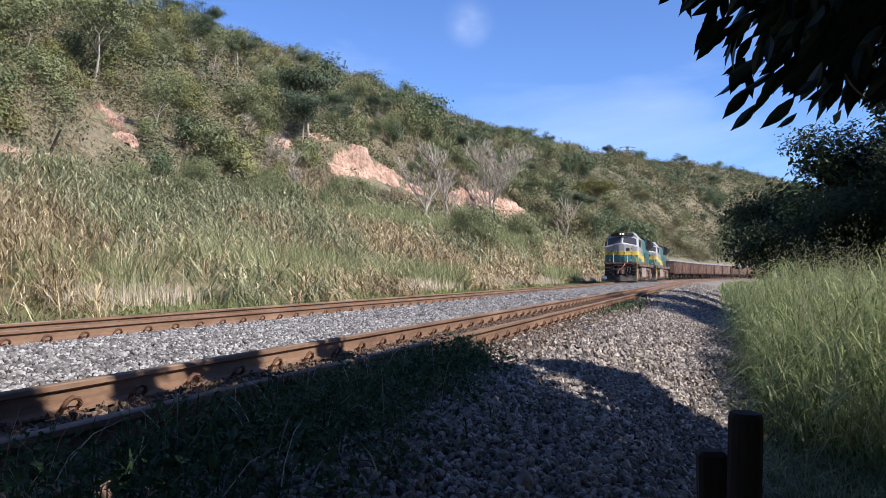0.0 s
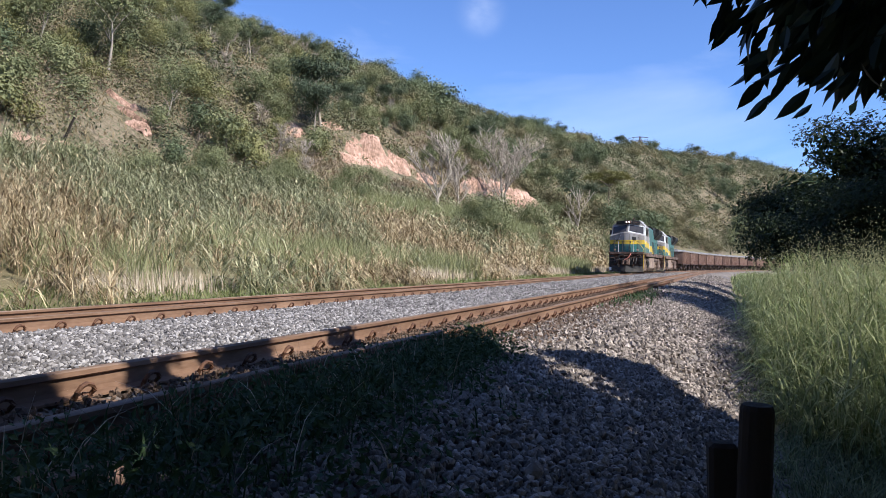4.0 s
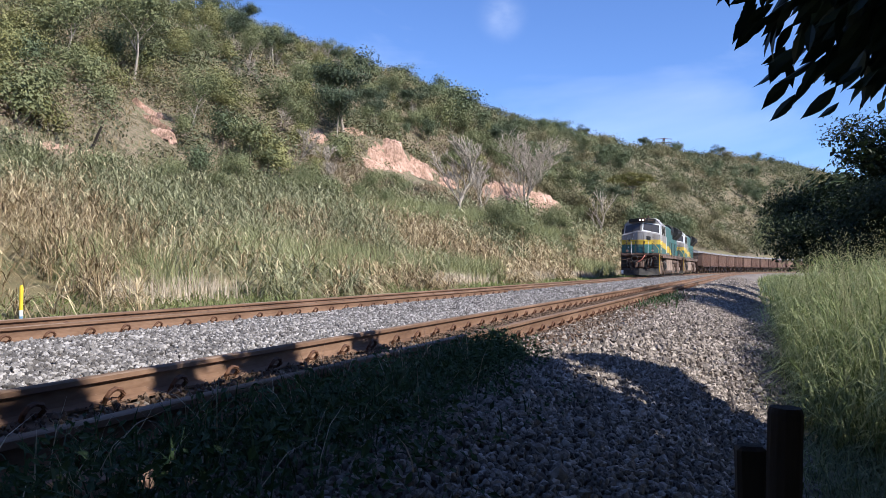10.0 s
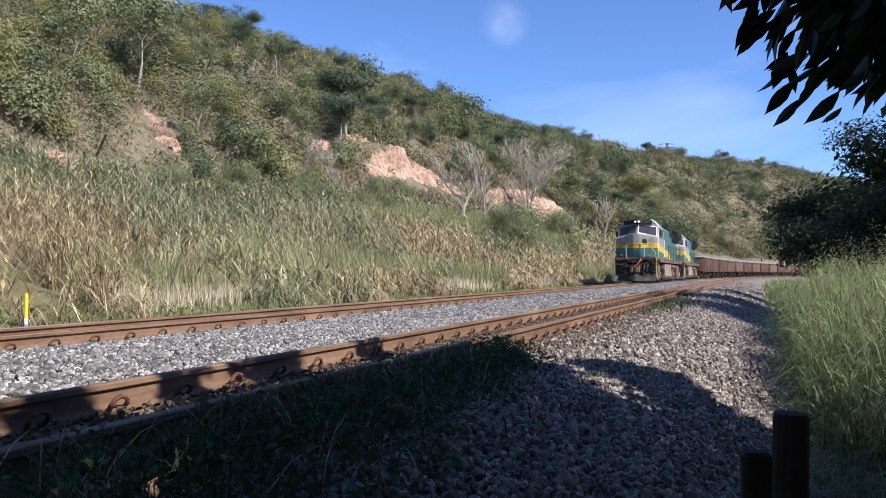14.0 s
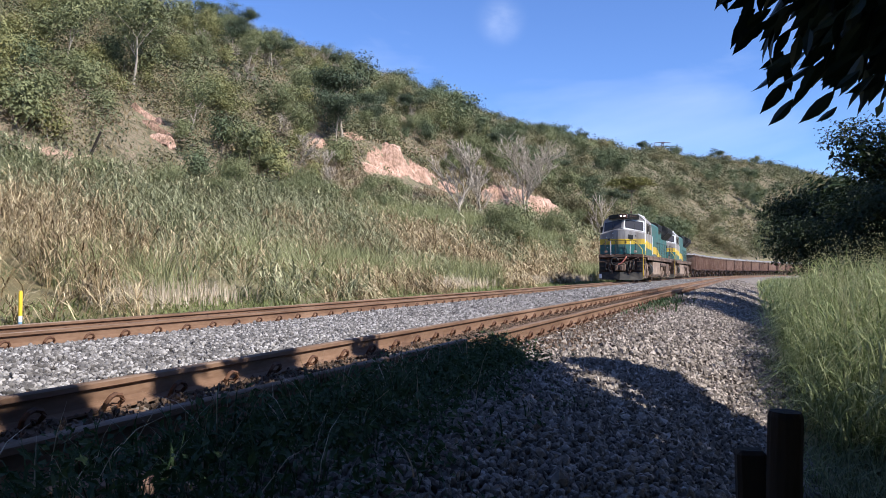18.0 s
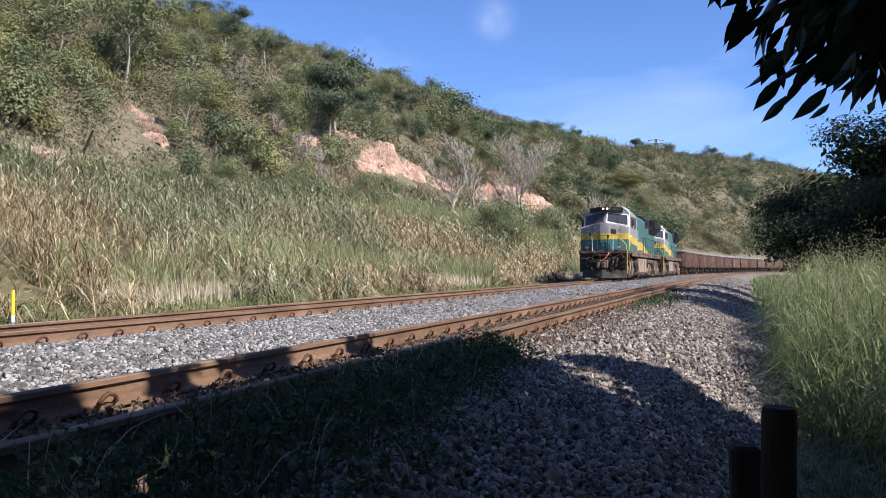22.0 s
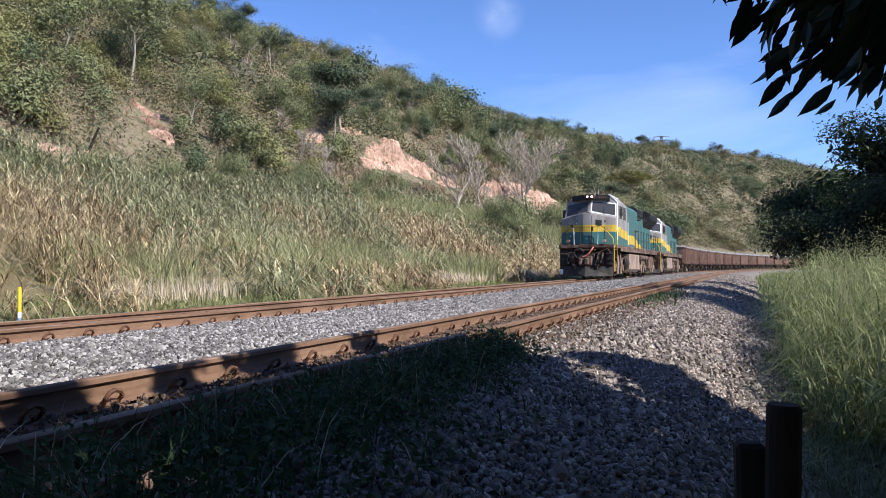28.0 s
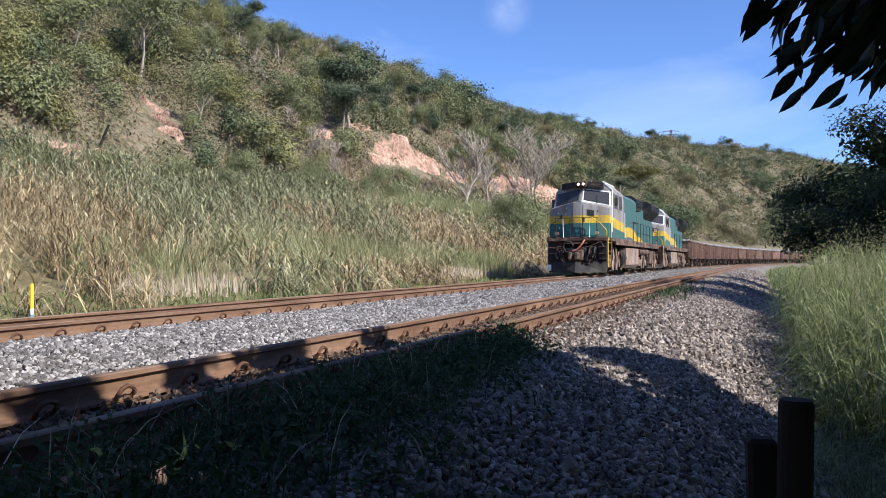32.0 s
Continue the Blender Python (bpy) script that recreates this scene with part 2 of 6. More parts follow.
RIDGE_S = [-60, 20, 60, 90, 120, 150, 190, 240, 300, 340, 375, 420, 700]
RIDGE_H = [28, 34, 39, 42.6, 46.2, 47.8, 47.0, 46.3, 49.3, 52.3, 48.5, 46, 46]
SCARPS = [(79.0, 30.2, 9.5, 2.7), (100.0, 25.2, 9.0, 1.3), (109.0, 22.2, 8.0, 1.3)]      # along, out, half length, height of the eroded steps


def ground_z(x, y):
    x, y = np.asarray(x, float), np.asarray(y, float)
    s, u = track_coords(x, y)
    w = -u
    ridge = np.interp(s, RIDGE_S, RIDGE_H)
    toe = np.interp(s, [0, 35, 60, 80, 110, 150, 300], [3, 2, -3, -6, -10, -6, 0])     # the hill's foot swings in and out
    w2 = w - np.clip((w - 8) / 12, 0, 1) * toe
    left = np.interp(w2, [0, 1.7, 3.0, 4.2, 8, 15, 24, 30, 34, 40], [-0.16, -0.16, -0.40, -0.36, 0.25, 2.6, 5.0, 7.2, 10.5, 14.0])
    k = np.clip((w2 - 40) / 48, 0, None)
    hill = 14.0 + (ridge - 14.0) * np.where(k < 1, k * (1.25 - 0.25 * k), 1.0 - 0.25 * (k - 1))
    left = np.where(w2 > 40, np.maximum(hill, 4), left)
    rough = np.clip((w - 6) / 25, 0, 1)
    left = left + rough * (1.1 * wave(x, y, 0.11, 1.0) + 0.5 * wave(x, y, 0.31, 2.0) + 1.6 * wave(x, y, 0.045, 3.0) * np.clip((w - 30) / 30, 0, 1))
    for a, b, half, h in SCARPS:
        foot = b - 0.10 * (s - a) + 0.9 * np.sin(s * 0.7) + 0.5 * np.sin(s * 1.9)
        rise = np.clip((w - foot) / (0.5 * h), 0, 1)
        left = left + h * (0.8 + 0.2 * np.sin(s * 1.3)) * rise * np.clip(1.25 - np.abs(s - a) / half, 0, 1) * np.clip(1 - (w - foot - 2) / 14, 0, 1)
    d = u - (TRACK_NEAR - TRACK_FAR)          # metres right of the near track's middle
    right = np.interp(d, [-1.4, 0.9, 1.7, 2.4, 3.1, 4.2, 7, 40, 3000], [-0.16, -0.17, -0.2, -0.36, -0.62, -0.9, -1.1, -1.0, -1.0])
    right = right + np.clip((d - 4) / 10, 0, 1) * 0.25 * wave(x, y, 0.25, 5.0)
    return np.where(u < 1.5, left, right) + 0.0 * x


def mesh_from(name, verts, faces, mats, smooth=False, index=None):
    me = bpy.data.meshes.new(name)
    me.from_pydata(np.asarray(verts).tolist(), [], np.asarray(faces).tolist() if not isinstance(faces, list) else faces)
    for m in mats:
        me.materials.append(m)
    if index is not None:
        me.polygons.foreach_set("material_index", np.asarray(index, dtype=np.int32))
    if smooth:
        me.polygons.foreach_set("use_smooth", np.ones(len(me.polygons), dtype=bool))
    me.update()
    return me


def part(name, geometry, mat, parent, label="", smooth=False):
    """Links a bmesh, or a ready mesh, as one part under its thing."""
    if isinstance(geometry, bmesh.types.BMesh):
        me = bpy.data.meshes.new(name)
        geometry.to_mesh(me)
        geometry.free()
        me.materials.append(mat)
        if smooth:
            me.polygons.foreach_set("use_smooth", np.ones(len(me.polygons), dtype=bool))
    else:
        me = geometry
        if mat is not None and not me.materials:
            me.materials.append(mat)
    ob = new(name, me)
    ob.parent = parent
    if label:
        tagged(ob, label)
    return ob


def thing(name, label, category, group="", kind=""):
    return tagged(new(name), label, category, group, kind)


# ---- the ground ----
def build_ground():
    xs = np.unique(np.concatenate([-np.geomspace(130, 3000, 14), np.arange(-130, -50, 1.6), np.arange(-50, -24, 0.6), np.arange(-24, -14, 1.2), np.arange(-14, 16, 0.25), np.arange(16, 40, 1.5), np.geomspace(40, 3000, 14)]))
    ys = np.unique(np.concatenate([-np.geomspace(30, 3000, 12), np.arange(-30, 0, 2.0), np.arange(0, 30, 0.5), np.arange(30, 130, 0.7), np.arange(130, 180, 1.0), np.arange(180, 420, 3.0), np.geomspace(420, 4000, 16)]))
    gx, gy = np.meshgrid(xs, ys)
    gz = ground_z(gx, gy)
    s, u = track_coords(gx, gy)
    gz = gz - np.where((u > -2.2) & (u < 7.6), 0.03, 0)       # the loose ballast lies on top
    nx, ny = len(xs), len(ys)
    v = np.stack([gx, gy, gz], -1).reshape(-1, 3)
    i = (np.arange(ny - 1)[:, None] * nx + np.arange(nx - 1)[None, :]).reshape(-1)
    f = np.stack([i, i + 1, i + nx + 1, i + nx], -1)
    uc = u.reshape(-1)[i]
    tagged(new("ground", mesh_from("ground", v, f, [M["ground"], M["bed"], M["hill"]], True, np.where(uc < -19, 2, ((uc > -3) & (uc < 7.7)).astype(np.int32)))),
           "dry earth of a valley side and railway bed", "ground", kind="structure")


build_ground()

# ---- railway ----
RAIL_PROFILE = [(0, 0), (0.026, -0.002), (0.035, -0.009), (0.036, -0.036), (0.030, -0.041), (0.0095, -0.048), (0.0085, -0.075), (0.0085, -0.115), (0.014, -0.140),
                (0.05, -0.150), (0.070, -0.157), (0.070, -0.170)]
RAIL_PROFILE = RAIL_PROFILE + [(-x, z) for x, z in RAIL_PROFILE[:0:-1]]


def rail_mesh(u, s0, s1):
    ss = [s0 + (s1 - s0) * i / 24 for i in range(25)] if s1 <= BEND_Y else list(np.arange(s0, s1, 4.0))
    verts, faces, idx, n = [], [], [], len(RAIL_PROFILE)
    for s in ss:
        x, y, a = along(s, u)
        for px, pz in RAIL_PROFILE:
            verts.append((x + px * math.cos(a), y - px * math.sin(a), pz))
    for i in range(len(ss) - 1):
        for j in range(n):
            k = (j + 1) % n
            faces.append((i * n + j, i * n + k, (i + 1) * n + k, (i + 1) * n + j))
            idx.append(1 if j in (0, 1, n - 2, n - 1) else 0)
    faces.append(tuple(range(n)))
    faces.append(tuple(range(len(verts) - 1, len(verts) - n - 1, -1)))
    idx += [0, 0]
    return mesh_from("rail", verts, faces, [M["rail"], M["railhead"]], False, idx)


def tube_bm(points, radius, sides=6, bm=None):
    bm = bm or bmesh.new()
    rings = []
    pts = [Vector(p) for p in points]
    for i, p in enumerate(pts):
        d = (pts[min(i + 1, len(pts) - 1)] - pts[max(i - 1, 0)]).normalized()
        side = d.cross(Vector((0, 0, 1)) if abs(d.z) < 0.9 else Vector((1, 0, 0))).normalized()
        up = side.cross(d)
        r = radius[i] if isinstance(radius, (list, tuple)) else radius
        rings.append([bm.verts.new(p + (side * math.cos(2 * math.pi * k / sides) + up * math.sin(2 * math.pi * k / sides)) * r) for k in range(sides)])
    for a, b in zip(rings, rings[1:]):
        for k in range(sides):
            bm.faces.new((a[k], a[(k + 1) % sides], b[(k + 1) % sides], b[k]))
    bm.faces.new(rings[0][::-1])
    bm.faces.new(rings[-1])
    return bm


def box_bm(x0, x1, y0, y1, z0, z1, bevel=0.0, bm=None):
    bm = bm or bmesh.new()
    made = bmesh.ops.create_cube(bm, size=1.0)["verts"]
    for v in made:
        v.co = Vector(((x0 + x1) / 2 + v.co.x * (x1 - x0), (y0 + y1) / 2 + v.co.y * (y1 - y0), (z0 + z1) / 2 + v.co.z * (z1 - z0)))
    if bevel:
        bmesh.ops.bevel(bm, geom=list({e for v in made for e in v.link_edges}), offset=bevel, segments=1, affect="EDGES")
    return bm


SLEEPER_GAP = 0.536


def build_tracks():
    clip = bpy.data.meshes.new("rail_clip")
    pts = [(0.075, -0.055, -0.16), (0.102, -0.060, -0.118), (0.110, -0.038, -0.088), (0.105, 0.0, -0.077), (0.110, 0.038, -0.088), (0.102, 0.060, -0.118), (0.07, 0.055, -0.15), (0.05, 0.022, -0.145)]
    b = tube_bm([(x, y * 1.05, z) for x, y, z in pts], 0.015, 6)
    b.to_mesh(clip)
    b.free()
    clip.materials.append(M["clip"])
    slp = bpy.data.meshes.new("sleeper")
    b = box_bm(-1.0, 1.0, -0.11, 0.11, -0.33, -0.175, 0.012)
    b.to_mesh(slp)
    b.free()
    slp.materials.append(M["sleeper"])
    for centre, y_first, label in ((TRACK_NEAR, 4.46, "rusty metre-gauge track in dirty ballast"), (TRACK_FAR, 6.54, "rusty metre-gauge track in pale clean ballast")):
        tr = thing("railway_track", label, "railway track", "double track", "structure")
        for side in (-1, 1):
            part("rail", rail_mesh(centre - TRACK_FAR + side * GAUGE_HALF, -25.0, 320.0), None, tr)
        n0 = int((y_first + 3) / SLEEPER_GAP)
        for i in range(-n0, 90 - n0):
            y = y_first + i * SLEEPER_GAP
            o = part("sleeper", slp, None, tr)
            o.location = (centre, y, 0)
            if 0 < y < 36:
                for side in (-1, 1):
                    o = part("rail_clip", clip, None, tr)
                    o.location = (centre + side * GAUGE_HALF, y, 0)


build_tracks()


# ---- ballast ----
def stone_shapes(count=10, sub=True):
    """Angular crushed stones: rough ones with 20 faces, or cheap ones with 8."""
    out = []
    for _ in range(count):
        bm = bmesh.new()
        if sub:
            bmesh.ops.create_icosphere(bm, subdivisions=1, radius=0.5)
        else:
            for q in ((0.5, 0, 0), (-0.5, 0, 0), (0, 0.5, 0), (0, -0.5, 0), (0, 0, 0.5), (0, 0, -0.5)):
                bm.verts.new(q)
            bm.verts.ensure_lookup_table()
            for x in (0, 1):
                for y in (2, 3):
                    for z in (4, 5):
                        bm.faces.new([bm.verts[i] for i in (x, y, z)])
            bmesh.ops.recalc_face_normals(bm, faces=bm.faces[:])
        bm.verts.index_update()
        sq = rng.uniform(0.6, 1.2, 3) * (1.15, 1.0, 0.8)
        v = np.array([vv.co for vv in bm.verts]) * sq * rng.uniform(0.72, 1.25, (len(bm.verts), 1))
        if not sub:
            v = (v + rng.uniform(-0.12, 0.12, v.shape)) * 1.2
        f = np.array([[x.index for x in ff.verts] for ff in bm.faces])
        bm.free()
        out.append((v, f))
    return out


STONES, CHEAP_STONES = stone_shapes(), stone_shapes(12, False)


def turned(angles):
    """Rotation matrices from rows of three Euler angles."""
    cx, cy, cz = np.cos(angles).T
    sx, sy, sz = np.sin(angles).T
    return np.stack([np.stack([cy * cz, sx * sy * cz - cx * sz, cx * sy * cz + sx * sz], -1),
                     np.stack([cy * sz, sx * sy * sz + cx * cz, cx * sy * sz - sx * cz], -1),
                     np.stack([-sy, sx * cy, cx * cy], -1)], -2)


def scatter_stones(name, p, size, mat, label, category="ballast", shapes=None):
    shapes = shapes or CHEAP_STONES
    V, Fc, base = [], [], 0
    kinds = rng.integers(0, len(shapes), len(p))
    for k, (sv, sf) in enumerate(shapes):
        sel = np.where(kinds == k)[0]
        if not len(sel):
            continue
        R = turned(rng.uniform(0, 6.28, (len(sel), 3)))
        v = np.einsum("nij,kj->nki", R, sv) * size[sel, None, None] + p[sel, None, :]
        f = sf[None] + (np.arange(len(sel)) * len(sv))[:, None, None] + base
        V.append(v.reshape(-1, 3))
        Fc.append(f.reshape(-1, 3))
        base += len(sel) * len(sv)
    return tagged(new(name, mesh_from(name, np.concatenate(V), np.concatenate(Fc), [mat])), label, category, kind="stuff")


def single_stones(heap, spots, mat):
    """The larger stones on top of a heap, each one a part of it."""
    shapes = [mesh_from("ballast_stone", v, f, [mat]) for v, f in STONES]
    for (x, y, z), size in zip(*spots):
        o = part("ballast_stone", shapes[int(rng.integers(0, len(shapes)))], None, heap)
        o.location, o.scale = (float(x), float(y), float(z)), (float(size),) * 3
        o.rotation_euler = tuple(float(a) for a in rng.uniform(0, 6.28, 3))


def build_ballast():
    # pale stones between and beside the tracks
    def strip(x0, x1, y0, y1, per_m2, smin, smax, lift=0.0):
        n = int((x1 - x0) * (y1 - y0) * per_m2)
        x, y = rng.uniform(x0, x1, n), rng.uniform(y0, y1, n)
        sz = rng.uniform(smin, smax, n)
        return np.stack([x, y, ground_z(x, y) + sz * 0.1 + lift], -1), sz
    a = [strip(-6.86, -4.0, 12, 22, 460, 0.035, 0.065, 0.02), strip(-6.98, -4.0, 22, 75, 130, 0.06, 0.10, 0.03), strip(-8.0, -7.25, 2, 40, 60, 0.05, 0.08, -0.02), strip(-6.98, -4.0, -8, 3, 110, 0.06, 0.10, 0.03)]
    heap = scatter_stones("pale_ballast", np.concatenate([q for q, _ in a]), np.concatenate([z for _, z in a]), M["stone_white"], "pale grey crushed stone between the tracks")
    single_stones(heap, strip(-6.9, -4.4, 4.6, 10.0, 22, 0.05, 0.075, 0.02), M["stone_white"])
    p, size = strip(-6.84, -4.0, 3, 12, 560, 0.030, 0.062, 0.012)
    scatter_stones("near_pale_ballast", p, size, M["stone_white"], "pale grey crushed stone between the nearer tracks", shapes=STONES)
    a = [strip(-2.35, 0.35, 1.8, 4.6, 1150, 0.018, 0.052)]
    heap = scatter_stones("shoulder_ballast", np.concatenate([q for q, _ in a]), np.concatenate([z for _, z in a]), M["stone_grey"], "grey-brown crushed stone on the sloping track shoulder", shapes=STONES)
    single_stones(heap, strip(-1.9, 0.1, 2.6, 4.6, 75, 0.045, 0.075, 0.006), M["stone_grey"])
    a = [strip(-2.35, 0.35, 4.6, 8, 1150, 0.018, 0.052), strip(-2.35, 0.35, 8, 24, 320, 0.035, 0.068), strip(-2.3, 0.2, 24, 75, 70, 0.08, 0.12), strip(-2.4, 0.3, -8, 1.8, 120, 0.06, 0.10)]
    scatter_stones("further_shoulder_ballast", np.concatenate([q for q, _ in a]), np.concatenate([z for _, z in a]), M["stone_grey"], "grey-brown crushed stone along the track shoulder")
    a = [strip(-4.35, -3.65, 2, 40, 300, 0.02, 0.04, 0.01), strip(-3.45, -2.65, 2, 40, 340, 0.02, 0.04, 0.01), strip(-2.45, -2.2, 2, 40, 300, 0.03, 0.055), strip(-4.0, -2.2, -8, 2, 90, 0.05, 0.09), strip(-2.3, -1.95, 7.2, 32, 260, 0.03, 0.055, 0.012), strip(-1.95, -1.6, 7.6, 28, 110, 0.03, 0.055, 0.012)]
    scatter_stones("rusty_ballast", np.concatenate([q for q, _ in a]), np.concatenate([z for _, z in a]), M["stone_rust"], "rust-stained fine stones in the near track")


build_ballast()

# ---- plants: tools ----
def leaf_quads(c, size, aspect=0.5, up=0.4, out=None, face=None):
    """Rhombic leaves at the places c, with random turns. up: how far they tend to face the sky."""
    n = len(c)
    nrm = rng.normal(size=(n, 3)) if face is None else 0.30 * rng.normal(size=(n, 3)) + face
    nrm += up * (3 if face is None else 1) * np.array([0.50, -0.08, 0.85])       # leaves turn to the light
    nrm /= np.linalg.norm(nrm, axis=1, keepdims=True)
    d = rng.normal(size=(n, 3)) if out is None else out + 0.4 * rng.normal(size=(n, 3))
    d -= nrm * np.sum(d * nrm, axis=1, keepdims=True)
    d /= np.linalg.norm(d, axis=1, keepdims=True) + 1e-9
    e = np.cross(nrm, d)
    s = np.asarray(size)[:, None]
    fold = nrm * s * 0.12
    v = np.stack([c - d * s * 0.5, c + e * s * aspect * 0.5 + fold, c + d * s * 0.5, c - e * s * aspect * 0.5 + fold], 1).reshape(-1, 3)
    f = np.arange(4 * n).reshape(n, 4)
    return v, f


def blades(p, height, az, lean, width, segs=4, droop=0.3):
    """Tapered arching blades. lean: how far the tip goes sideways, as a part of the height."""
    n = len(p)
    t = np.linspace(0, 1, segs + 1)[None, :, None]
    dirs = np.stack([np.cos(az), np.sin(az), np.zeros(n)], -1)[:, None, :]
    side = np.stack([-np.sin(az + rng.normal(0, 0.6, n)), np.cos(az), np.zeros(n)], -1)[:, None, :]
    h = np.asarray(height)[:, None, None]
    ln = np.asarray(lean)[:, None, None]
    mid = p[:, None, :] + dirs * (ln * h * t ** 1.8) + np.array([0, 0, 1.0])[None, None] * (h * (t - droop * ln * t ** 3))
    w = np.asarray(width)[:, None, None] * 0.5 * (1 - t ** 2.5 * 0.92)
    v = np.stack([mid - side * w, mid + side * w], 2)                     # n, segs+1, 2, 3
    base = (np.arange(n) * (segs + 1) * 2)[:, None]
    k = np.arange(segs)[None, :] * 2
    q = base + k
    f = np.stack([q, q + 1, q + 3, q + 2], -1).reshape(-1, 4)
    return v.reshape(-1, 3), f


def join(*pairs):
    V, Fc, b = [], [], 0
    for v, f in pairs:
        V.append(v)
        Fc.append(f + b)
        b += len(v)
    return np.concatenate(V), np.concatenate(Fc)


def stuff(name, geo, mat, label, category):
    return tagged(new(name, mesh_from(name, geo[0], geo[1], [mat])), label, category, kind="stuff")


def grow(r, height, spread, levels=3, splits=3, trunk_r=0.12, bare=0.35, wiggle=0.12, rise=0.6, twig=0.004):
    """Limbs of a tree: list of (points, radii); and the tips, for leaves."""
    limbs, tips = [], []

    def limb(p, d, length, rad, level):
        pts, rr = [p.copy()], [rad]
        steps = 5 if level == 0 else 4
        for i in range(steps):
            d = d + r.normal(0, wiggle, 3)
            d /= np.linalg.norm(d)
            p = p + d * length / steps
            pts.append(p.copy())
            rr.append(max(rad * (1 - 0.6 * (i + 1) / steps), twig))
            if level < levels and (level > 0 or (i + 1) / steps > bare):
                for _ in range(splits if i == steps - 1 else max(1, splits - 2)):
                    a = r.uniform(0, 6.28)
                    o = np.array([math.cos(a) * spread, math.sin(a) * spread, rise * r.uniform(0.5, 1.3)])
                    nd = d * 0.55 + o * r.uniform(0.6, 1.1)
                    nd /= np.linalg.norm(nd)
                    limb(p, nd, length * r.uniform(0.48, 0.7), rr[-1] * 0.62, level + 1)
            elif level == levels:
                tips.append(p.copy())
        limbs.append((pts, rr))
    limb(np.zeros(3), np.array([0.0, 0.0, 1.0]), height * 0.5, trunk_r, 0)
    top = max(t[2] for t in tips)
    k = height / top
    return [([q * k for q in pts], [x * k ** 0.5 for x in rr]) for pts, rr in limbs], np.array(tips) * k


def limb_mesh(name, limbs, mat, min_r=0.0):
    V, Fc, b = [], [], 0
    for pts, rr in limbs:
        if rr[0] < min_r:
            continue
        sides = 6 if rr[0] > 0.04 else 3
        pts = np.array(pts)
        for i, p in enumerate(pts):
            d = pts[min(i + 1, len(pts) - 1)] - pts[max(i - 1, 0)]
            d = d / (np.linalg.norm(d) + 1e-9)
            a = np.cross(d, [0.3, 0.9, 0.1])
            a /= np.linalg.norm(a)
            c = np.cross(d, a)
            for k in range(sides):
                th = 6.2832 * k / sides
                V.append(p + (a * math.cos(th) + c * math.sin(th)) * rr[i])
        for i in range(len(pts) - 1):
            for k in range(sides):
                k2 = (k + 1) % sides
                Fc.append((b + i * sides + k, b + i * sides + k2, b + (i + 1) * sides + k2, b + (i + 1) * sides + k))
        b += len(pts) * sides
    return mesh_from(name, np.array(V), Fc, [mat], True)


def make_tree(seed, height, spread, leaves, leaf_size, leaf_mat, bark_mat, label, name="tree", category="tree", clump=0.55, levels=3, trunk_r=0.13, bare=0.35, splits=3, min_r=0.0, flat=0.7, rise=0.6, aspect=0.55, twig=0.004, core=0, upright=False):
    r = np.random.default_rng(seed)
    limbs, tips = grow(r, height, spread, levels, splits, trunk_r, bare, rise=rise, twig=twig)
    if upright:                                    # the crown stands over its foot
        lean = tips.mean(0)[:2] / tips.mean(0)[2]
        limbs = [([q - np.array([*(lean * q[2]), 0]) for q in pts], rr) for pts, rr in limbs]
    t = thing(name, label, category)
    part("trunk", limb_mesh("trunk", limbs, bark_mat, min_r), None, t)
    if leaves:
        off = r.normal(0, 1, (leaves, 3))
        c = tips[r.integers(0, len(tips), leaves)] + off * clump * np.array([1, 1, flat])
        keep = c[:, 2] > height * 0.12
        c, off = c[keep], off[keep]
        mid = c - tips.mean(0) + np.array([0, 0, height * 0.12])
        face = 0.6 * off / (np.linalg.norm(off, axis=1, keepdims=True) + 1e-6) + 0.6 * mid / (np.linalg.norm(mid, axis=1, keepdims=True) + 1e-6)
        g = leaf_quads(c, r.uniform(0.6, 1.3, len(c)) * leaf_size, aspect, 0.25, face=face)
        if core:                                   # older, larger shaded leaves inside the crown
            ci = tips[r.integers(0, len(tips), core)] * np.array([0.86, 0.86, 0.9]) + r.normal(0, 0.22, (core, 3))
            g = join(g, leaf_quads(ci, r.uniform(0.7, 1.3, core) * leaf_size * 1.7, 0.6))
        part("crown", mesh_from("crown", g[0], g[1], [leaf_mat]), None, t)
    return t


def put(ob, x, y, turn=0.0, scale=1.0, sink=0.1):
    ob.matrix_basis = Matrix.LocRotScale((x, y, float(ground_z(x, y)) - sink), Euler((0, 0, turn)), (scale, scale, scale))
    return ob


def put_copy(ob, x, y, turn, scale, sink=0.1):
    c = copy_thing(ob, pose(x, y, float(ground_z(x, y)) - sink, 0, 0, math.degrees(turn)))
    c.scale = (scale, scale, scale)
    return c


# ---- hillside scrub ----
BARE_SPOTS = [(75.0, 30.9, 3.8, 1.2), (79.5, 30.7, 4.8, 1.75), (83.5, 30.3, 4.0, 1.4), (88.5, 28.4, 3.0, 0.9), (49.0, 39.0, 0.6, 1.5), (47.6, 36.8, 0.5, 1.5), (46.4, 34.8, 0.8, 1.2), (35.0, 31.5, 3.6, 1.3), (69, 35.4, 1.8, 1.2), (76.4, 35.3, 1.8, 1.2), (98, 25.8, 5, 0.9), (103, 24.9, 5, 1.1), (108, 22.9, 5, 1.2), (114, 22.0, 4.5, 0.9)]


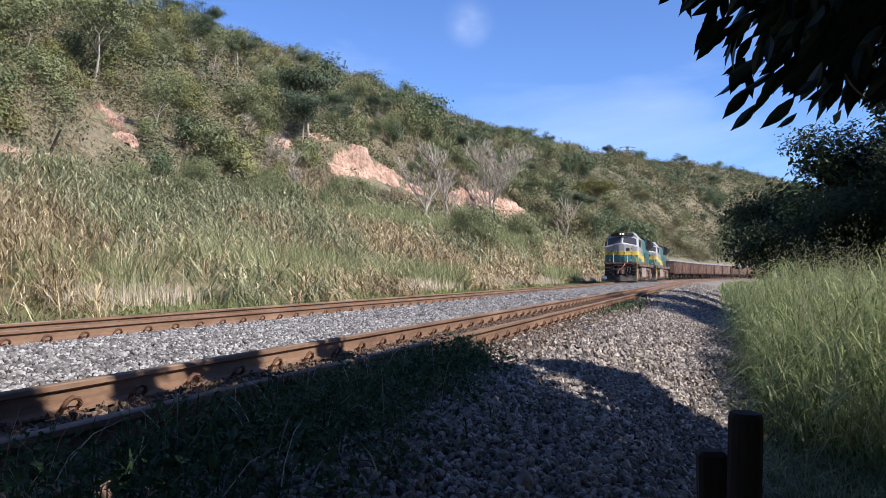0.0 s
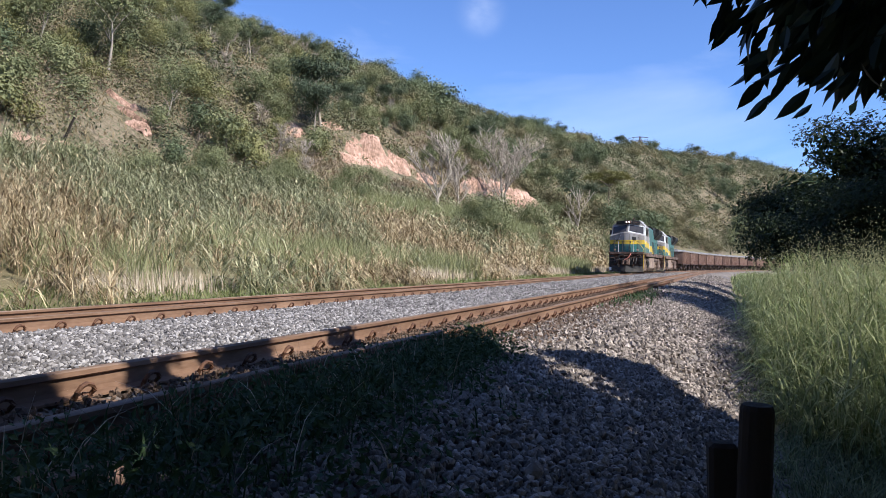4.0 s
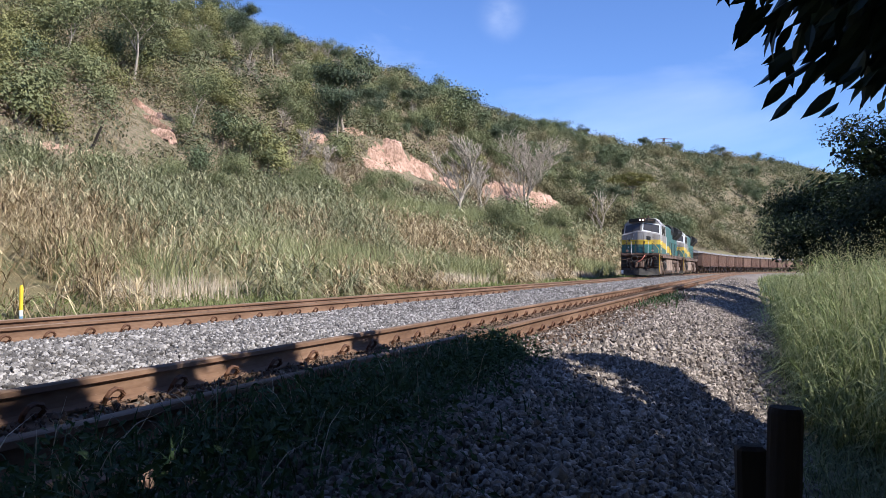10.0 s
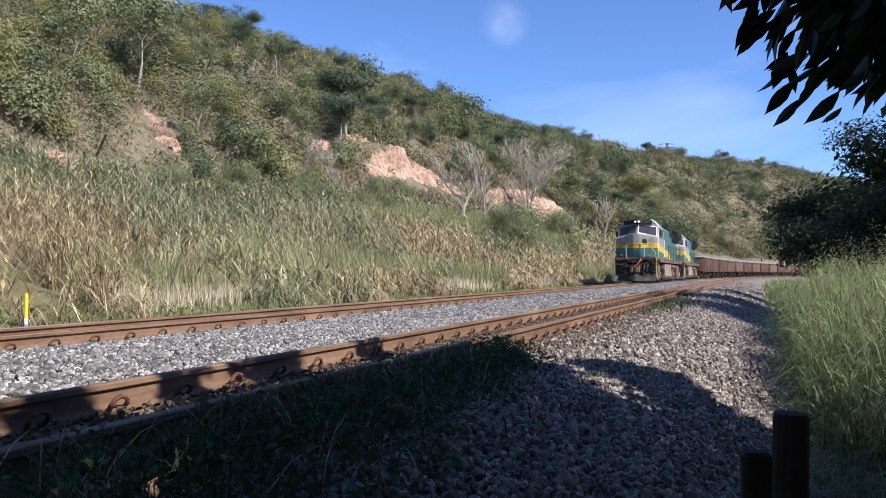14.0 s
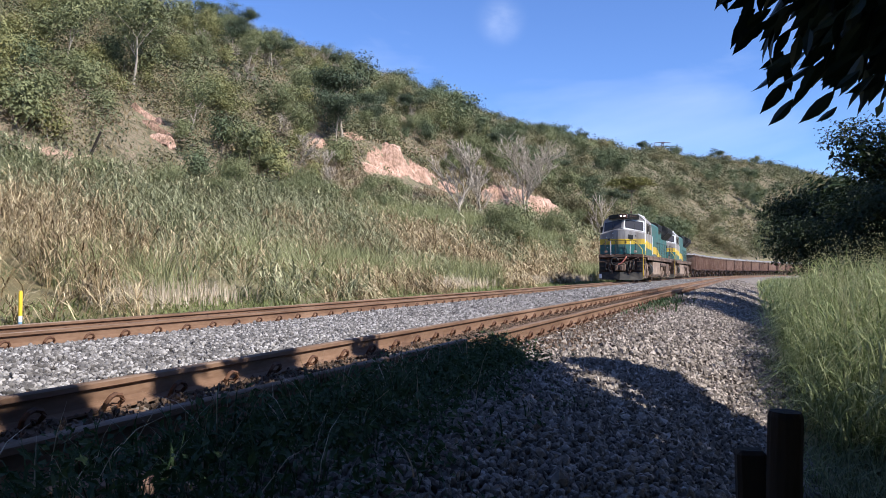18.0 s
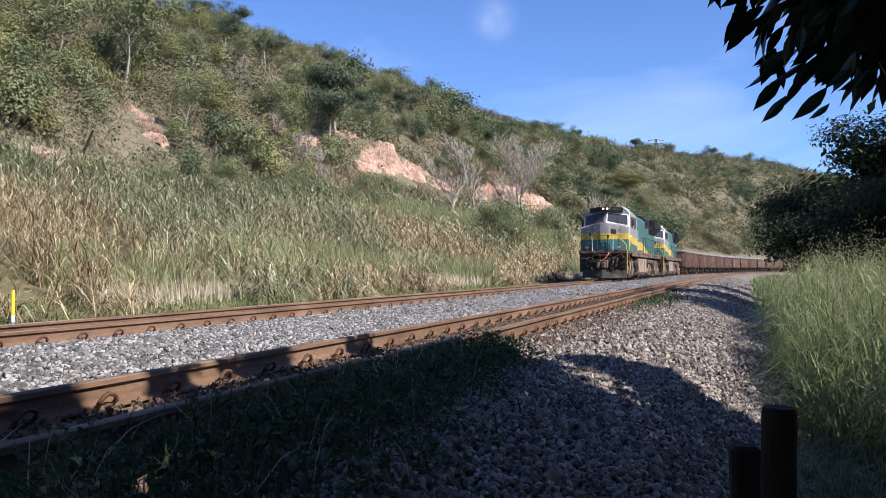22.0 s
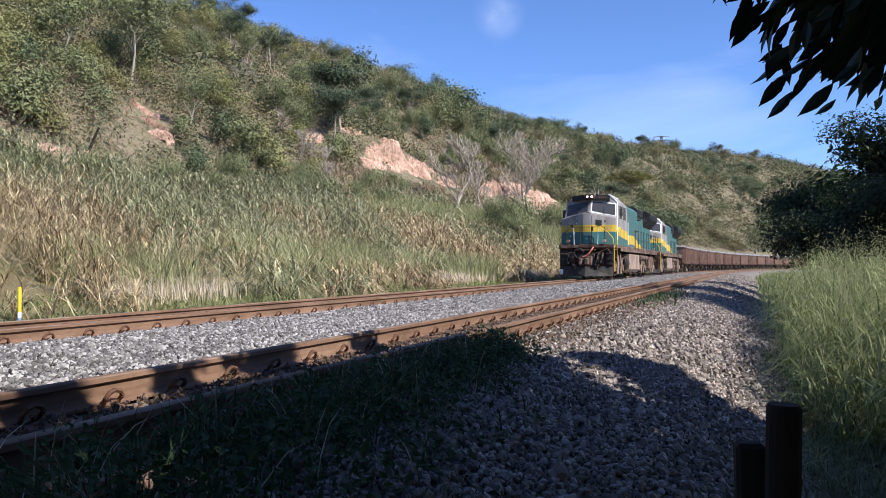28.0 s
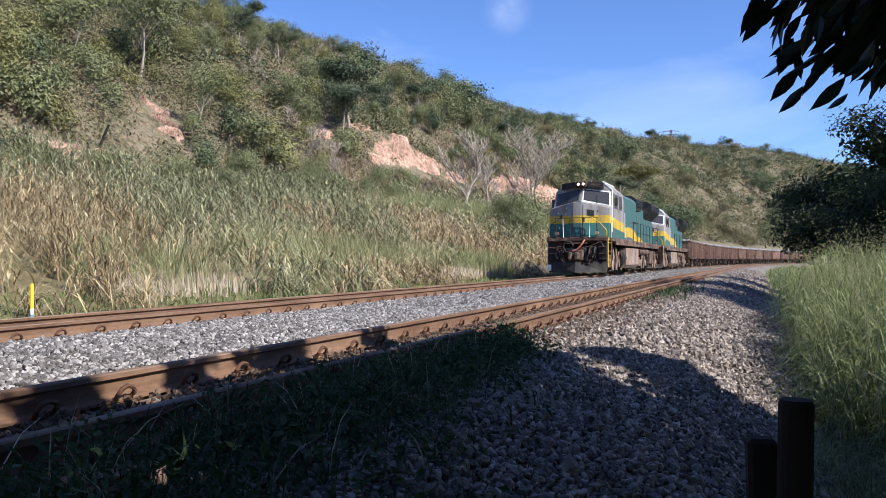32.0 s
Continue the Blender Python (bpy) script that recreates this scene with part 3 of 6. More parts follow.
def on_bare(s, w, grow_by=1.0):
    hit = np.zeros(len(s), bool)
    for a, b, rs, rw in BARE_SPOTS:
        hit |= ((s - a) / (rs * grow_by)) ** 2 + ((w - b) / (rw * grow_by)) ** 2 < 1
        hit |= ((s - a + 1.2) / (rs * grow_by)) ** 2 + ((w - b + 1.4) / (rw * grow_by + 0.4)) ** 2 < 1      # kept clear on the camera's side, to show the scar
    return hit


def in_sight_line(x, y, w):
    """The camera's two sight lines to the left scars, kept clear of tall plants."""
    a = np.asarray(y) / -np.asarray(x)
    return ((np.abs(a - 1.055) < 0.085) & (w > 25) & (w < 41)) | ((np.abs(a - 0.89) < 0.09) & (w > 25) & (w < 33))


def build_bare_soil():
    """Crumbling scarps of pink bare earth on the lower hillside."""
    for a, b, rs, rw in BARE_SPOTS:
        n = 34
        q = np.linspace(-1, 1, n)
        gu, gv = np.meshgrid(q, q)
        s, w = a + gu * rs, b + gv * rw
        x, y = place(s.ravel(), w.ravel())
        z = ground_z(x, y)
        r = np.sqrt(gu ** 2 + gv ** 2).ravel() + 0.26 * wave(x, y, 1.7, 2.0) + 0.22 * wave(x, y, 4.0, 5.0)
        lump = 0.75 * np.clip(0.9 - r, -0.7, 0.3) + 0.02 + 0.16 * wave(x, y, 2.6, 7.0) + 0.16 * wave(x + 0.5 * z, y, 5.5, 1.0) + rng.normal(0, 0.05, len(x))
        x = x + 0.35 * np.clip(1 - r, 0, 1) * (1 + 0.6 * wave(y, z, 2.2, 4.0))
        v = np.stack([x, y, z + lump], -1)
        i = (np.arange(n - 1)[:, None] * n + np.arange(n - 1)[None, :]).reshape(-1)
        tagged(new("eroded_bank", mesh_from("eroded_bank", v, np.stack([i, i + 1, i + n + 1, i + n], -1), [M["scar"]])),
               "crumbling pinkish bare earth scar on the hillside", "bare earth", "earth scars")


def place(s, w):
    """World x, y from track coordinates, w metres to the left of the far track."""
    s, w = np.asarray(s, float), np.asarray(w, float)
    a = np.clip((s - BEND_Y) / BEND_R, 0, None)
    r = BEND_R + w
    x = np.where(s < BEND_Y, TRACK_FAR - w, TRACK_FAR + BEND_R - r * np.cos(a))
    y = np.where(s < BEND_Y, s, BEND_Y + r * np.sin(a))
    return x, y


def build_scrub():
    groups = {"scrub_green": [], "scrub_olive": [], "scrub_bare": []}

    def bushes(n, s0, s1, w0, w1, rmin, rmax, leaf, per, dry=0.0):
        s, w = rng.uniform(s0, s1, n), rng.uniform(w0, w1, n)
        keep = ~on_bare(s, w, 1.2) | (rng.uniform(0, 1, n) < 0.10)
        s, w = s[keep], w[keep]
        x, y = place(s, w)
        clear = ~in_sight_line(x, y, w) | (rng.uniform(0, 1, len(x)) < 0.25)
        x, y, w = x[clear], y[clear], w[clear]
        z = ground_z(x, y)
        f = wave(x, y, 0.16, 4.0) + 0.5 * wave(x, y, 0.45, 8.0) + rng.normal(0, 0.35, len(x)) + 0.35 * np.clip((w - 34) / 20, -1, 1) + dry - 0.75 * ((y > 60) & (y < 112) & (w < 30.5))
        kind = np.where(f > 0.2, 0, np.where(f > -0.4, 1, 2))
        rad = rng.uniform(rmin, rmax, len(x)) * np.where(kind == 2, 0.8, 1)
        for k, key in enumerate(groups):
            sel = np.where(kind == k)[0]
            m = (per * (rad[sel] / rmax) ** 1.5 * (0.6 if k == 2 else 1)).astype(int) + 8
            idx = np.repeat(sel, m)
            d = rng.normal(size=(len(idx), 3))
            d /= np.linalg.norm(d, axis=1, keepdims=True)
            d[:, 2] = np.abs(d[:, 2]) * 1.25 - 0.15
            rr = rad[idx, None] * rng.uniform(0.55, 1.08, (len(idx), 1)) * (1 + 0.25 * np.sin(d[:, :1] * 5 + idx[:, None]) * np.cos(d[:, 1:2] * 4 + idx[:, None] * 2))
            c = np.stack([x[idx], y[idx], z[idx]], -1) + d * rr
            g = leaf_quads(c, rng.uniform(0.6, 1.4, len(c)) * leaf, 0.30 if k == 2 else 0.7, 0.2, face=d)
            groups[key].append(g)
    bushes(1500, 8, 70, 27, 84, 0.5, 1.7, 0.22, 150)
    bushes(1500, 60, 125, 22, 88, 0.6, 2.0, 0.30, 110)
    bushes(650, 8, 62, 34, 75, 0.9, 2.3, 0.22, 150, 0.2)
    bushes(2800, 125, 250, 20, 94, 1.0, 2.8, 0.34, 105, 0.15)
    bushes(2600, 250, 430, 18, 98, 1.4, 3.4, 0.58, 75, 0.25)
    bushes(500, 30, 85, 18, 31, 0.4, 1.3, 0.17, 110)
    bushes(650, 18, 66, 27, 47, 0.4, 1.3, 0.20, 130, -0.75)
    bushes(300, 62, 110, 23, 40, 0.5, 1.4, 0.24, 100, -0.6)
    bushes(650, 40, 400, 82, 92, 0.8, 2.4, 0.45, 70)
    for key, lab in (("scrub_green", "dense green scrub on the hillside"), ("scrub_olive", "olive and yellowish scrub on the hillside"), ("scrub_bare", "leafless grey-brown scrub on the hillside")):
        stuff("hill_" + key, join(*groups[key]), M[key], lab, "scrub")


build_bare_soil()
build_scrub()


def build_hill_grass():
    """Dry tufts between the bushes."""
    n, n2 = 26000, 11000
    s = np.concatenate([rng.uniform(8, 130, n), rng.uniform(60, 114, n2)])
    w = np.concatenate([rng.uniform(24, 80, n), rng.uniform(20, 31, n2)])
    keep = ~on_bare(s, w, 0.9)
    x, y = place(s[keep], w[keep])
    m = len(x)
    stuff("hill_grass", blades(np.stack([x, y, ground_z(x, y) - 0.05], -1), rng.uniform(0.3, 0.9, m), rng.uniform(0, 6.28, m), rng.uniform(0.2, 1.0, m), rng.uniform(0.05, 0.13, m), 2, 0.4), M["hill_grass"], "dry tufts of grass on the hillside", "grass")


build_hill_grass()


def build_hill_bushes():
    kinds = [
        make_tree(51, 3.2, 1.0, 1250, 0.235, M["leaf_mid"], M["bark"], "leafy green bush on the hillside", "bush", "bush", clump=0.36, trunk_r=0.06, bare=0.05, splits=3, rise=0.45, min_r=0.022, levels=3),
        make_tree(52, 2.8, 1.0, 1150, 0.22, M["leaf_yellow"], M["bark_pale"], "yellowish green bush on the hillside", "bush", "bush", clump=0.36, trunk_r=0.06, bare=0.05, splits=3, rise=0.5, min_r=0.022, levels=3),
        make_tree(53, 3.4, 0.9, 1400, 0.225, M["leaf_umbrella"], M["bark"], "dark green bush on the hillside", "bush", "bush", clump=0.38, trunk_r=0.07, bare=0.1, splits=3, rise=0.5, min_r=0.022, levels=3),
        make_tree(54, 2.8, 0.9, 0, 0, None, M["bark_pale"], "leafless grey bush on the hillside", "bush", "bush", trunk_r=0.06, bare=0.05, splits=3, rise=0.6, levels=3, twig=0.016),
    ]
    for k in kinds:
        tagged(k, group="bushes on the hillside")
    made = set()
    for i in range(270):
        s = float(rng.uniform(14, 130))
        w = float(27 + 46 * rng.uniform(0, 1) ** 1.3)
        x, y = (float(v) for v in place(s, w))
        # bushes stay out of the camera's sight lines to the scars
        if on_bare(np.array([s]), np.array([w]), 1.5)[0] or (70 < s < 93 and 23 < w < 36) or in_sight_line(x, y, w):
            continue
        f = float(wave(x, y, 0.13, 5.0)) + rng.normal(0, 0.35)
        k = 2 if f > 0.62 else 0 if f > 0.0 else 1 if f > -0.45 else 3
        sc = float(rng.uniform(0.5, 1.25))
        if k in made:
            put_copy(kinds[k], x, y, rng.uniform(0, 6.28), sc, 0.15)
        else:
            made.add(k)
            put(kinds[k], x, y, 0.0, sc, 0.15)


build_hill_bushes()


def build_far_trees():
    kinds = [
        make_tree(61, 6.5, 1.1, 1300, 0.38, M["leaf_mid"], M["bark"], "small green tree far along the hillside", clump=0.6, trunk_r=0.1, bare=0.15, rise=0.45, min_r=0.04),
        make_tree(62, 6.0, 1.1, 1300, 0.38, M["leaf_umbrella"], M["bark"], "dark green tree far along the hillside", clump=0.6, trunk_r=0.1, bare=0.2, rise=0.4, min_r=0.04),
        make_tree(63, 5.0, 1.1, 1300, 0.38, M["scrub_olive"], M["bark"], "olive green tree far along the hillside", clump=0.6, trunk_r=0.1, bare=0.1, rise=0.5, min_r=0.04),
    ]
    for k in kinds:
        tagged(k, group="far hillside trees")
    made = set()
    for i in range(230):
        s, w = float(115 + 260 * rng.uniform(0, 1) ** 1.3), float(rng.uniform(18, 88))
        x, y = (float(v) for v in place(s, w))
        f = float(wave(x, y, 0.07, 5.0)) + rng.normal(0, 0.3)
        k = 1 if f > 0.2 else 0 if f > -0.15 else 2
        sc = float(rng.uniform(0.6, 1.35))
        sink = 0.4 if w < 62 else 2.6 * sc
        if k in made:
            put_copy(kinds[k], x, y, rng.uniform(0, 6.28), sc, sink)
        else:
            made.add(k)
            put(kinds[k], x, y, 0.0, sc, sink)


build_far_trees()


def build_hill_trees():
    kinds = [
        make_tree(11, 7.6, 1.25, 4400, 0.26, M["leaf_acacia"], M["bark_pale"], "broad dark green tree with a spreading crown on the hillside", clump=0.42, trunk_r=0.15, bare=0.55, rise=0.32, flat=0.5, min_r=0.02),
        make_tree(12, 8.5, 0.55, 2600, 0.26, M["leaf_mid"], M["bark_pale"], "slender green tree with a pale trunk on the hillside", clump=0.5, bare=0.5, trunk_r=0.14, min_r=0.02),
        make_tree(13, 5.6, 0.9, 3400, 0.22, M["leaf_yellow"], M["bark"], "yellow-green tree on the hillside", clump=0.45, trunk_r=0.10, bare=0.25, min_r=0.02),
        make_tree(14, 6.4, 0.85, 3800, 0.24, M["leaf_mid"], M["bark_pale"], "rounded green tree on the hillside", clump=0.5, trunk_r=0.12, bare=0.25, min_r=0.02),
    ]
    for k in kinds:
        tagged(k, group="hillside trees")
    # s, w, kind, scale
    spots = [(73.5, 34.5, 0, 1.2), (70.0, 33.5, 0, 0.95), (52.5, 44, 1, 1.1), (50, 35.5, 1, 0.7), (63, 34, 3, 0.75), (57, 37, 2, 0.85), (60, 40, 2, 0.8), (66, 37.5, 3, 0.9),
             (46, 45, 1, 1.0), (40, 43, 2, 0.9), (36, 39, 2, 0.95), (33, 35, 2, 0.8), (30, 38, 3, 0.9), (42, 52, 3, 0.9), (48, 58, 1, 1.0), (55, 62, 3, 0.9), (35, 48, 1, 1.0),
             (62, 70, 0, 0.8), (72, 62, 3, 0.8), (80, 55, 0, 0.7), (88, 48, 3, 0.75), (96, 44, 0, 0.7), (104, 40, 3, 0.8), (112, 47, 0, 0.8), (120, 42, 3, 0.8), (98, 56, 2, 0.9),
             (112, 84, 1, 0.75), (100, 90, 0, 0.7), (86, 88, 3, 0.7), (75, 88, 1, 0.7), (62, 86, 0, 0.8), (130, 88, 0, 0.7), (145, 88, 3, 0.8), (160, 86, 0, 0.8), (175, 88, 0, 1.0),
             (190, 87, 3, 0.9), (208, 88, 0, 0.9), (225, 88, 3, 0.9), (245, 88, 0, 1.0), (262, 88, 3, 0.9), (280, 88, 0, 0.9), (300, 88, 3, 1.0), (325, 88, 0, 1.0), (350, 88, 3, 1.0),
             (140, 45, 0, 0.9), (118, 20, 3, 0.62), (150, 36, 3, 0.9), (160, 42, 0, 1.0), (135, 33, 3, 0.8), (148, 28, 0, 0.9), (165, 30, 3, 1.0), (180, 36, 0, 1.0), (200, 34, 3, 1.0), (185, 26, 0, 0.9)]
    for i in range(40):                                    # the wood thickens up the slope
        s, w = float(rng.uniform(22, 150)), float(rng.uniform(38, 82))
        spots.append((s, w, int(rng.choice([0, 1, 2, 3, 3])), float(rng.uniform(0.5, 0.95))))
    used = set()
    for s, w, k, sc in spots:
        x, y = (float(v) for v in place(s, w))
        if in_sight_line(x, y, w):
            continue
        if k in used:
            put_copy(kinds[k], x, y, rng.uniform(0, 6.28), sc, 2.2 * sc if w > 80 else 1.6 * sc if w > 66 else 0.5)
        else:
            used.add(k)
            put(kinds[k], x, y, rng.uniform(0, 6.28), sc, 0.2)


build_hill_trees()


def build_dead_trees():
    for seed, s, w, h, sp, lv in ((21, 76.4, 21.6, 9.0, 0.85, 3), (22, 98.6, 21.6, 12.4, 1.25, 3), (25, 99.4, 21.4, 11.6, 1.05, 3), (23, 88.0, 24.0, 6.5, 0.9, 3), (24, 120.0, 17.6, 8.2, 0.8, 3)):
        x, y = (float(v) for v in place(s, w))
        t = make_tree(seed, h, sp, 0, 0, None, M["bark_pale"], "leafless pale grey tree with bare branching twigs", "dead_tree", "dead tree", levels=2 if seed == 24 else 3, trunk_r=0.20, bare=0.05, splits=lv, rise=1.05, twig=0.05 if seed == 24 else 0.036, upright=True)
        put(t, x, y, 0.0, 1.0, 0.2)


build_dead_trees()


def build_flat_tree():
    t = thing("tree", "flat-topped bright green tree with layered crown on the lower slope", "tree")
    r = np.random.default_rng(71)
    h = 13.6
    hubs = [(0.0, 0.0, h), (-2.6, 0.5, h - 0.5), (2.4, -0.4, h - 0.2), (-0.8, 1.8, h - 0.9), (1.2, -1.6, h - 1.1), (3.9, 0.3, h - 0.9), (-3.8, -0.6, h - 1.3), (0.4, 0.4, h - 1.8)]
    limbs = [([np.array((0.1 * k, 0.05 * k, (h - 3) * k / 4)) for k in range(5)], [0.17, 0.15, 0.13, 0.11, 0.09])]
    limbs += [([np.array((0.4, 0.2, h - 3.0)), np.array((x * 0.5 + 0.2, y * 0.5, h - 1.9)), np.array((x, y, z - 0.2))], [0.1, 0.07, 0.03]) for x, y, z in hubs]
    part("trunk", limb_mesh("trunk", limbs, M["bark"]), None, t)
    hub = np.array(hubs)[r.integers(0, len(hubs), 4400)]
    off = r.normal(0, 1, (4400, 3)) * np.array([0.85, 0.85, 0.16])
    off[:, 2] -= 0.10 * (off[:, 0] ** 2 + off[:, 1] ** 2)
    g = leaf_quads(hub + off, r.uniform(0.25, 0.5, 4400), 0.6, 0.8)
    part("crown", mesh_from("crown", g[0], g[1], [M["leaf_yellow"]]), None, t)
    x, y = (float(v) for v in place(153.6, 22.7))
    put(t, x, y, 0.6, 1.0, 0.2)


build_flat_tree()


def build_bank_bushes():
    spots = ((68.5, 13.4, 4.8), (66.0, 11.8, 3.8), (70.5, 15.6, 4.0), (87.5, 12.6, 2.6), (86.0, 11.6, 1.8), (82, 11.0, 1.9), (90, 8.0, 1.8), (60, 22.5, 2.2), (50, 24.5, 2.4), (55, 27, 2.6), (99, 6.5, 2.0), (30, 5.4, 0.9), (120, 12, 3.0), (96, 17.5, 4.2), (99, 16, 3.4), (84, 17, 2.4), (26, 24.5, 2.0), (29, 23.5, 2.4), (31, 24.6, 2.2), (36, 25.5, 2.3), (40, 24.0, 2.0), (44, 25.8, 2.8), (47, 23.6, 2.2), (54, 24.5, 2.6), (57, 23.5, 2.4), (63, 25.5, 2.8), (68, 25.0, 2.4), (23, 22.8, 1.8), (72, 27.0, 2.0))
    first = None
    for s, w, h in spots:
        x, y = (float(v) for v in place(s, w))
        if first is None:
            first = make_tree(41, 3.0, 0.9, 3600, 0.13, M["leaf_mid"], M["bark"], "leafy green bush on the grassy bank", "bush", "bush", clump=0.38, trunk_r=0.06, bare=0.05, splits=3, rise=0.5, min_r=0.01)
            tagged(first, group="bushes on the bank")
            put(first, x, y, 0.0, h / 3.0)
        else:
            put_copy(first, x, y, rng.uniform(0, 6.28), h / 3.0)


build_bank_bushes()


# ---- cane-grass bank ----
FINE_SPOTS = [(25.5, 9.5, 3.2, 2.8), (30.5, 8.3, 3.0, 2.2), (68, 18.6, 12, 3.0), (84, 16.0, 7, 3.0), (51, 19.8, 6, 1.8), (38, 7.0, 4.5, 1.8), (78, 20, 8, 2.5), (91, 17, 7, 3), (15.0, 7.4, 1.6, 1.8), (62, 20.0, 9.0, 3.2), (80, 15.5, 8.0, 3.5), (70, 7.0, 9.0, 2.0)]
STALK_SPOTS = [(14.8, 2.2), (34.0, 4.5), (47.0, 3.5), (60, 6.0), (75, 8), (88, 6)]
MARKER_S = 9.12
def build_bank():
    def field(n, s0, s1, w0, w1):
        s, w = rng.uniform(s0, s1, n), rng.uniform(w0, w1, n)
        x, y = place(s, w)
        return s, w, np.stack([x, y, ground_z(x, y) - 0.05], -1)
    sets_green, sets_dry, sets_fine = [], [], []
    # clumps, each a fan of arching stems with long drooping leaves
    for clumps, stems, per, s0, s1, w0, w1, h0, h1, wid in ((1350, 6, 13, 4, 48, 3.6, 29, 1.0, 2.4, 0.032), (1000, 4, 9, 46, 86, 3.8, 25, 1.0, 2.2, 0.055), (330, 4, 8, 85, 140, 4.5, 22, 1.2, 2.4, 0.11)):
        s, w, p = field(clumps, s0, s1, w0, w1)
        fine = np.zeros(clumps, bool)
        for a, b, rs, rw in FINE_SPOTS:
            fine |= ((s - a) / rs) ** 2 + ((w - b) / rw) ** 2 < rng.uniform(0.5, 1.3, clumps)
        left_out = np.zeros(clumps, bool)
        for a, rs in STALK_SPOTS:
            left_out |= (np.abs(s - a) < rs) & (w < 6.0)
        left_out |= w > 25.5 + 3.5 * wave(p[:, 0], p[:, 1], 0.33, 9.0)
        # no canes here, so that the camera sees the marker post
        left_out |= (s < MARKER_S + 0.5) & (s > MARKER_S - 4) & (w < 5.2)
        s, w, p = s[~fine & ~left_out], w[~fine & ~left_out], p[~fine & ~left_out]
        m0 = len(s)
        tall = rng.uniform(h0, h1, m0) * np.clip((w - 1.8) / 5, 0.35, 1) * np.clip((31 - w) / 6, 0.3, 1) * (1 + 0.35 * wave(p[:, 0], p[:, 1], 0.5, 7.0))
        f = 1.5 * wave(p[:, 0], p[:, 1], 0.30, 2.0) + 0.6 * wave(p[:, 0], p[:, 1], 0.9, 6.0) + rng.normal(0, 0.35, m0) + np.clip((w - 14) / 5, -1.2, 1.2)
        for sel, out in ((f < 0.0, sets_dry), (f >= 0.0, sets_green)):
            k = np.repeat(np.where(sel)[0], stems)
            n = len(k)
            az = rng.uniform(0, 6.28, n)
            ln = rng.uniform(0.1, 0.75, n)
            hh = tall[k] * rng.uniform(0.6, 1.1, n)
            q = p[k] + np.stack([np.cos(az), np.sin(az), np.zeros(n)], -1) * rng.uniform(0.0, 0.22, n)[:, None]
            out.append(blades(q, hh, az, ln, np.full(n, wid * 0.6), 3, 0.25))
            i = np.repeat(np.arange(n), per)
            k2 = np.repeat(np.arange(int(sel.sum())), stems)[i]
            up = rng.uniform(0.05, 0.95, len(i))
            side = ln[i] * hh[i] * up ** 1.8
            base = q[i] + np.stack([np.cos(az[i]) * side, np.sin(az[i]) * side, up * hh[i]], -1)
            az2 = az[i] + rng.normal(0, 1.0, len(i))
            out.append(blades(base, rng.uniform(0.3, 0.65, len(i)), az2, rng.uniform(0.7, 2.6, len(i)), wid * (1.2 if out is sets_green else 0.9) * rng.uniform(0.55, 1.3, len(i)) * np.clip(0.45 + s[sel][k2] / 45, 0.5, 1.4), 3, 0.8))
    stuff("cane_grass", join(*sets_green), M["cane_green"], "tall green cane grass on the bank", "grass")
    stuff("dry_cane_grass", join(*sets_dry), M["cane_dry"], "tall dry straw-coloured cane grass on the bank", "grass")
    # soft fine-bladed grass between the canes
    for a, b, rs, rw in FINE_SPOTS:
        n = int(250 * rs * rw)
        r, th = np.sqrt(rng.uniform(0, 1, n)) * 1.15, rng.uniform(0, 6.28, n)
        x, y = place(a + rs * r * np.cos(th), b + rw * r * np.sin(th))
        p = np.stack([x, y, ground_z(x, y) - 0.05], -1)
        wd = 0.012 + 0.0004 * a
        sets_fine.append(blades(p, rng.uniform(0.9, 1.9, n), rng.uniform(0, 6.28, n), rng.uniform(0.1, 0.9, n), rng.uniform(0.6, 1.3, n) * wd, 3, 0.4))
    stuff("fine_grass", join(*sets_fine), M["fine_grass"], "soft pale green grass on the bank", "grass")
    # bleached stalks at the bank's foot
    s, w, p = field(20000, 10, 95, 4.9, 6.4)
    keep = np.zeros(len(s), bool)
    for a, rs in STALK_SPOTS:
        keep |= np.abs(s - a) < rs * rng.uniform(0.6, 1.25, len(s))
    p = p[keep]
    stuff("bleached_stalks", blades(p, rng.uniform(0.25, 0.7, len(p)), rng.uniform(0, 6.28, len(p)), rng.uniform(0, 0.4, len(p)), rng.uniform(0.010, 0.024, len(p)) * (0.6 + p[:, 1] / 40), 2, 0.1), M["stalk"], "bleached dry stalks at the foot of the bank", "dry stalks")
    s, w, p = field(26000, 4, 90, 2.1, 6.2)
    keep = rng.uniform(0, 1, len(s)) < 0.75 + 0.5 * wave(s, w * 0.5, 0.6, 3.0)
    s, w, p = s[keep], w[keep], p[keep]
    stuff("verge_grass", blades(p, rng.uniform(0.14, 0.5, len(p)) * np.clip((w - 1.4) / 2, 0.4, 1), rng.uniform(0, 6.28, len(p)), rng.uniform(0.3, 1.3, len(p)), rng.uniform(0.012, 0.030, len(p)) * (1 + s / 45), 2, 0.5), M["verge"], "short green grass beside the far track", "grass")


build_bank()


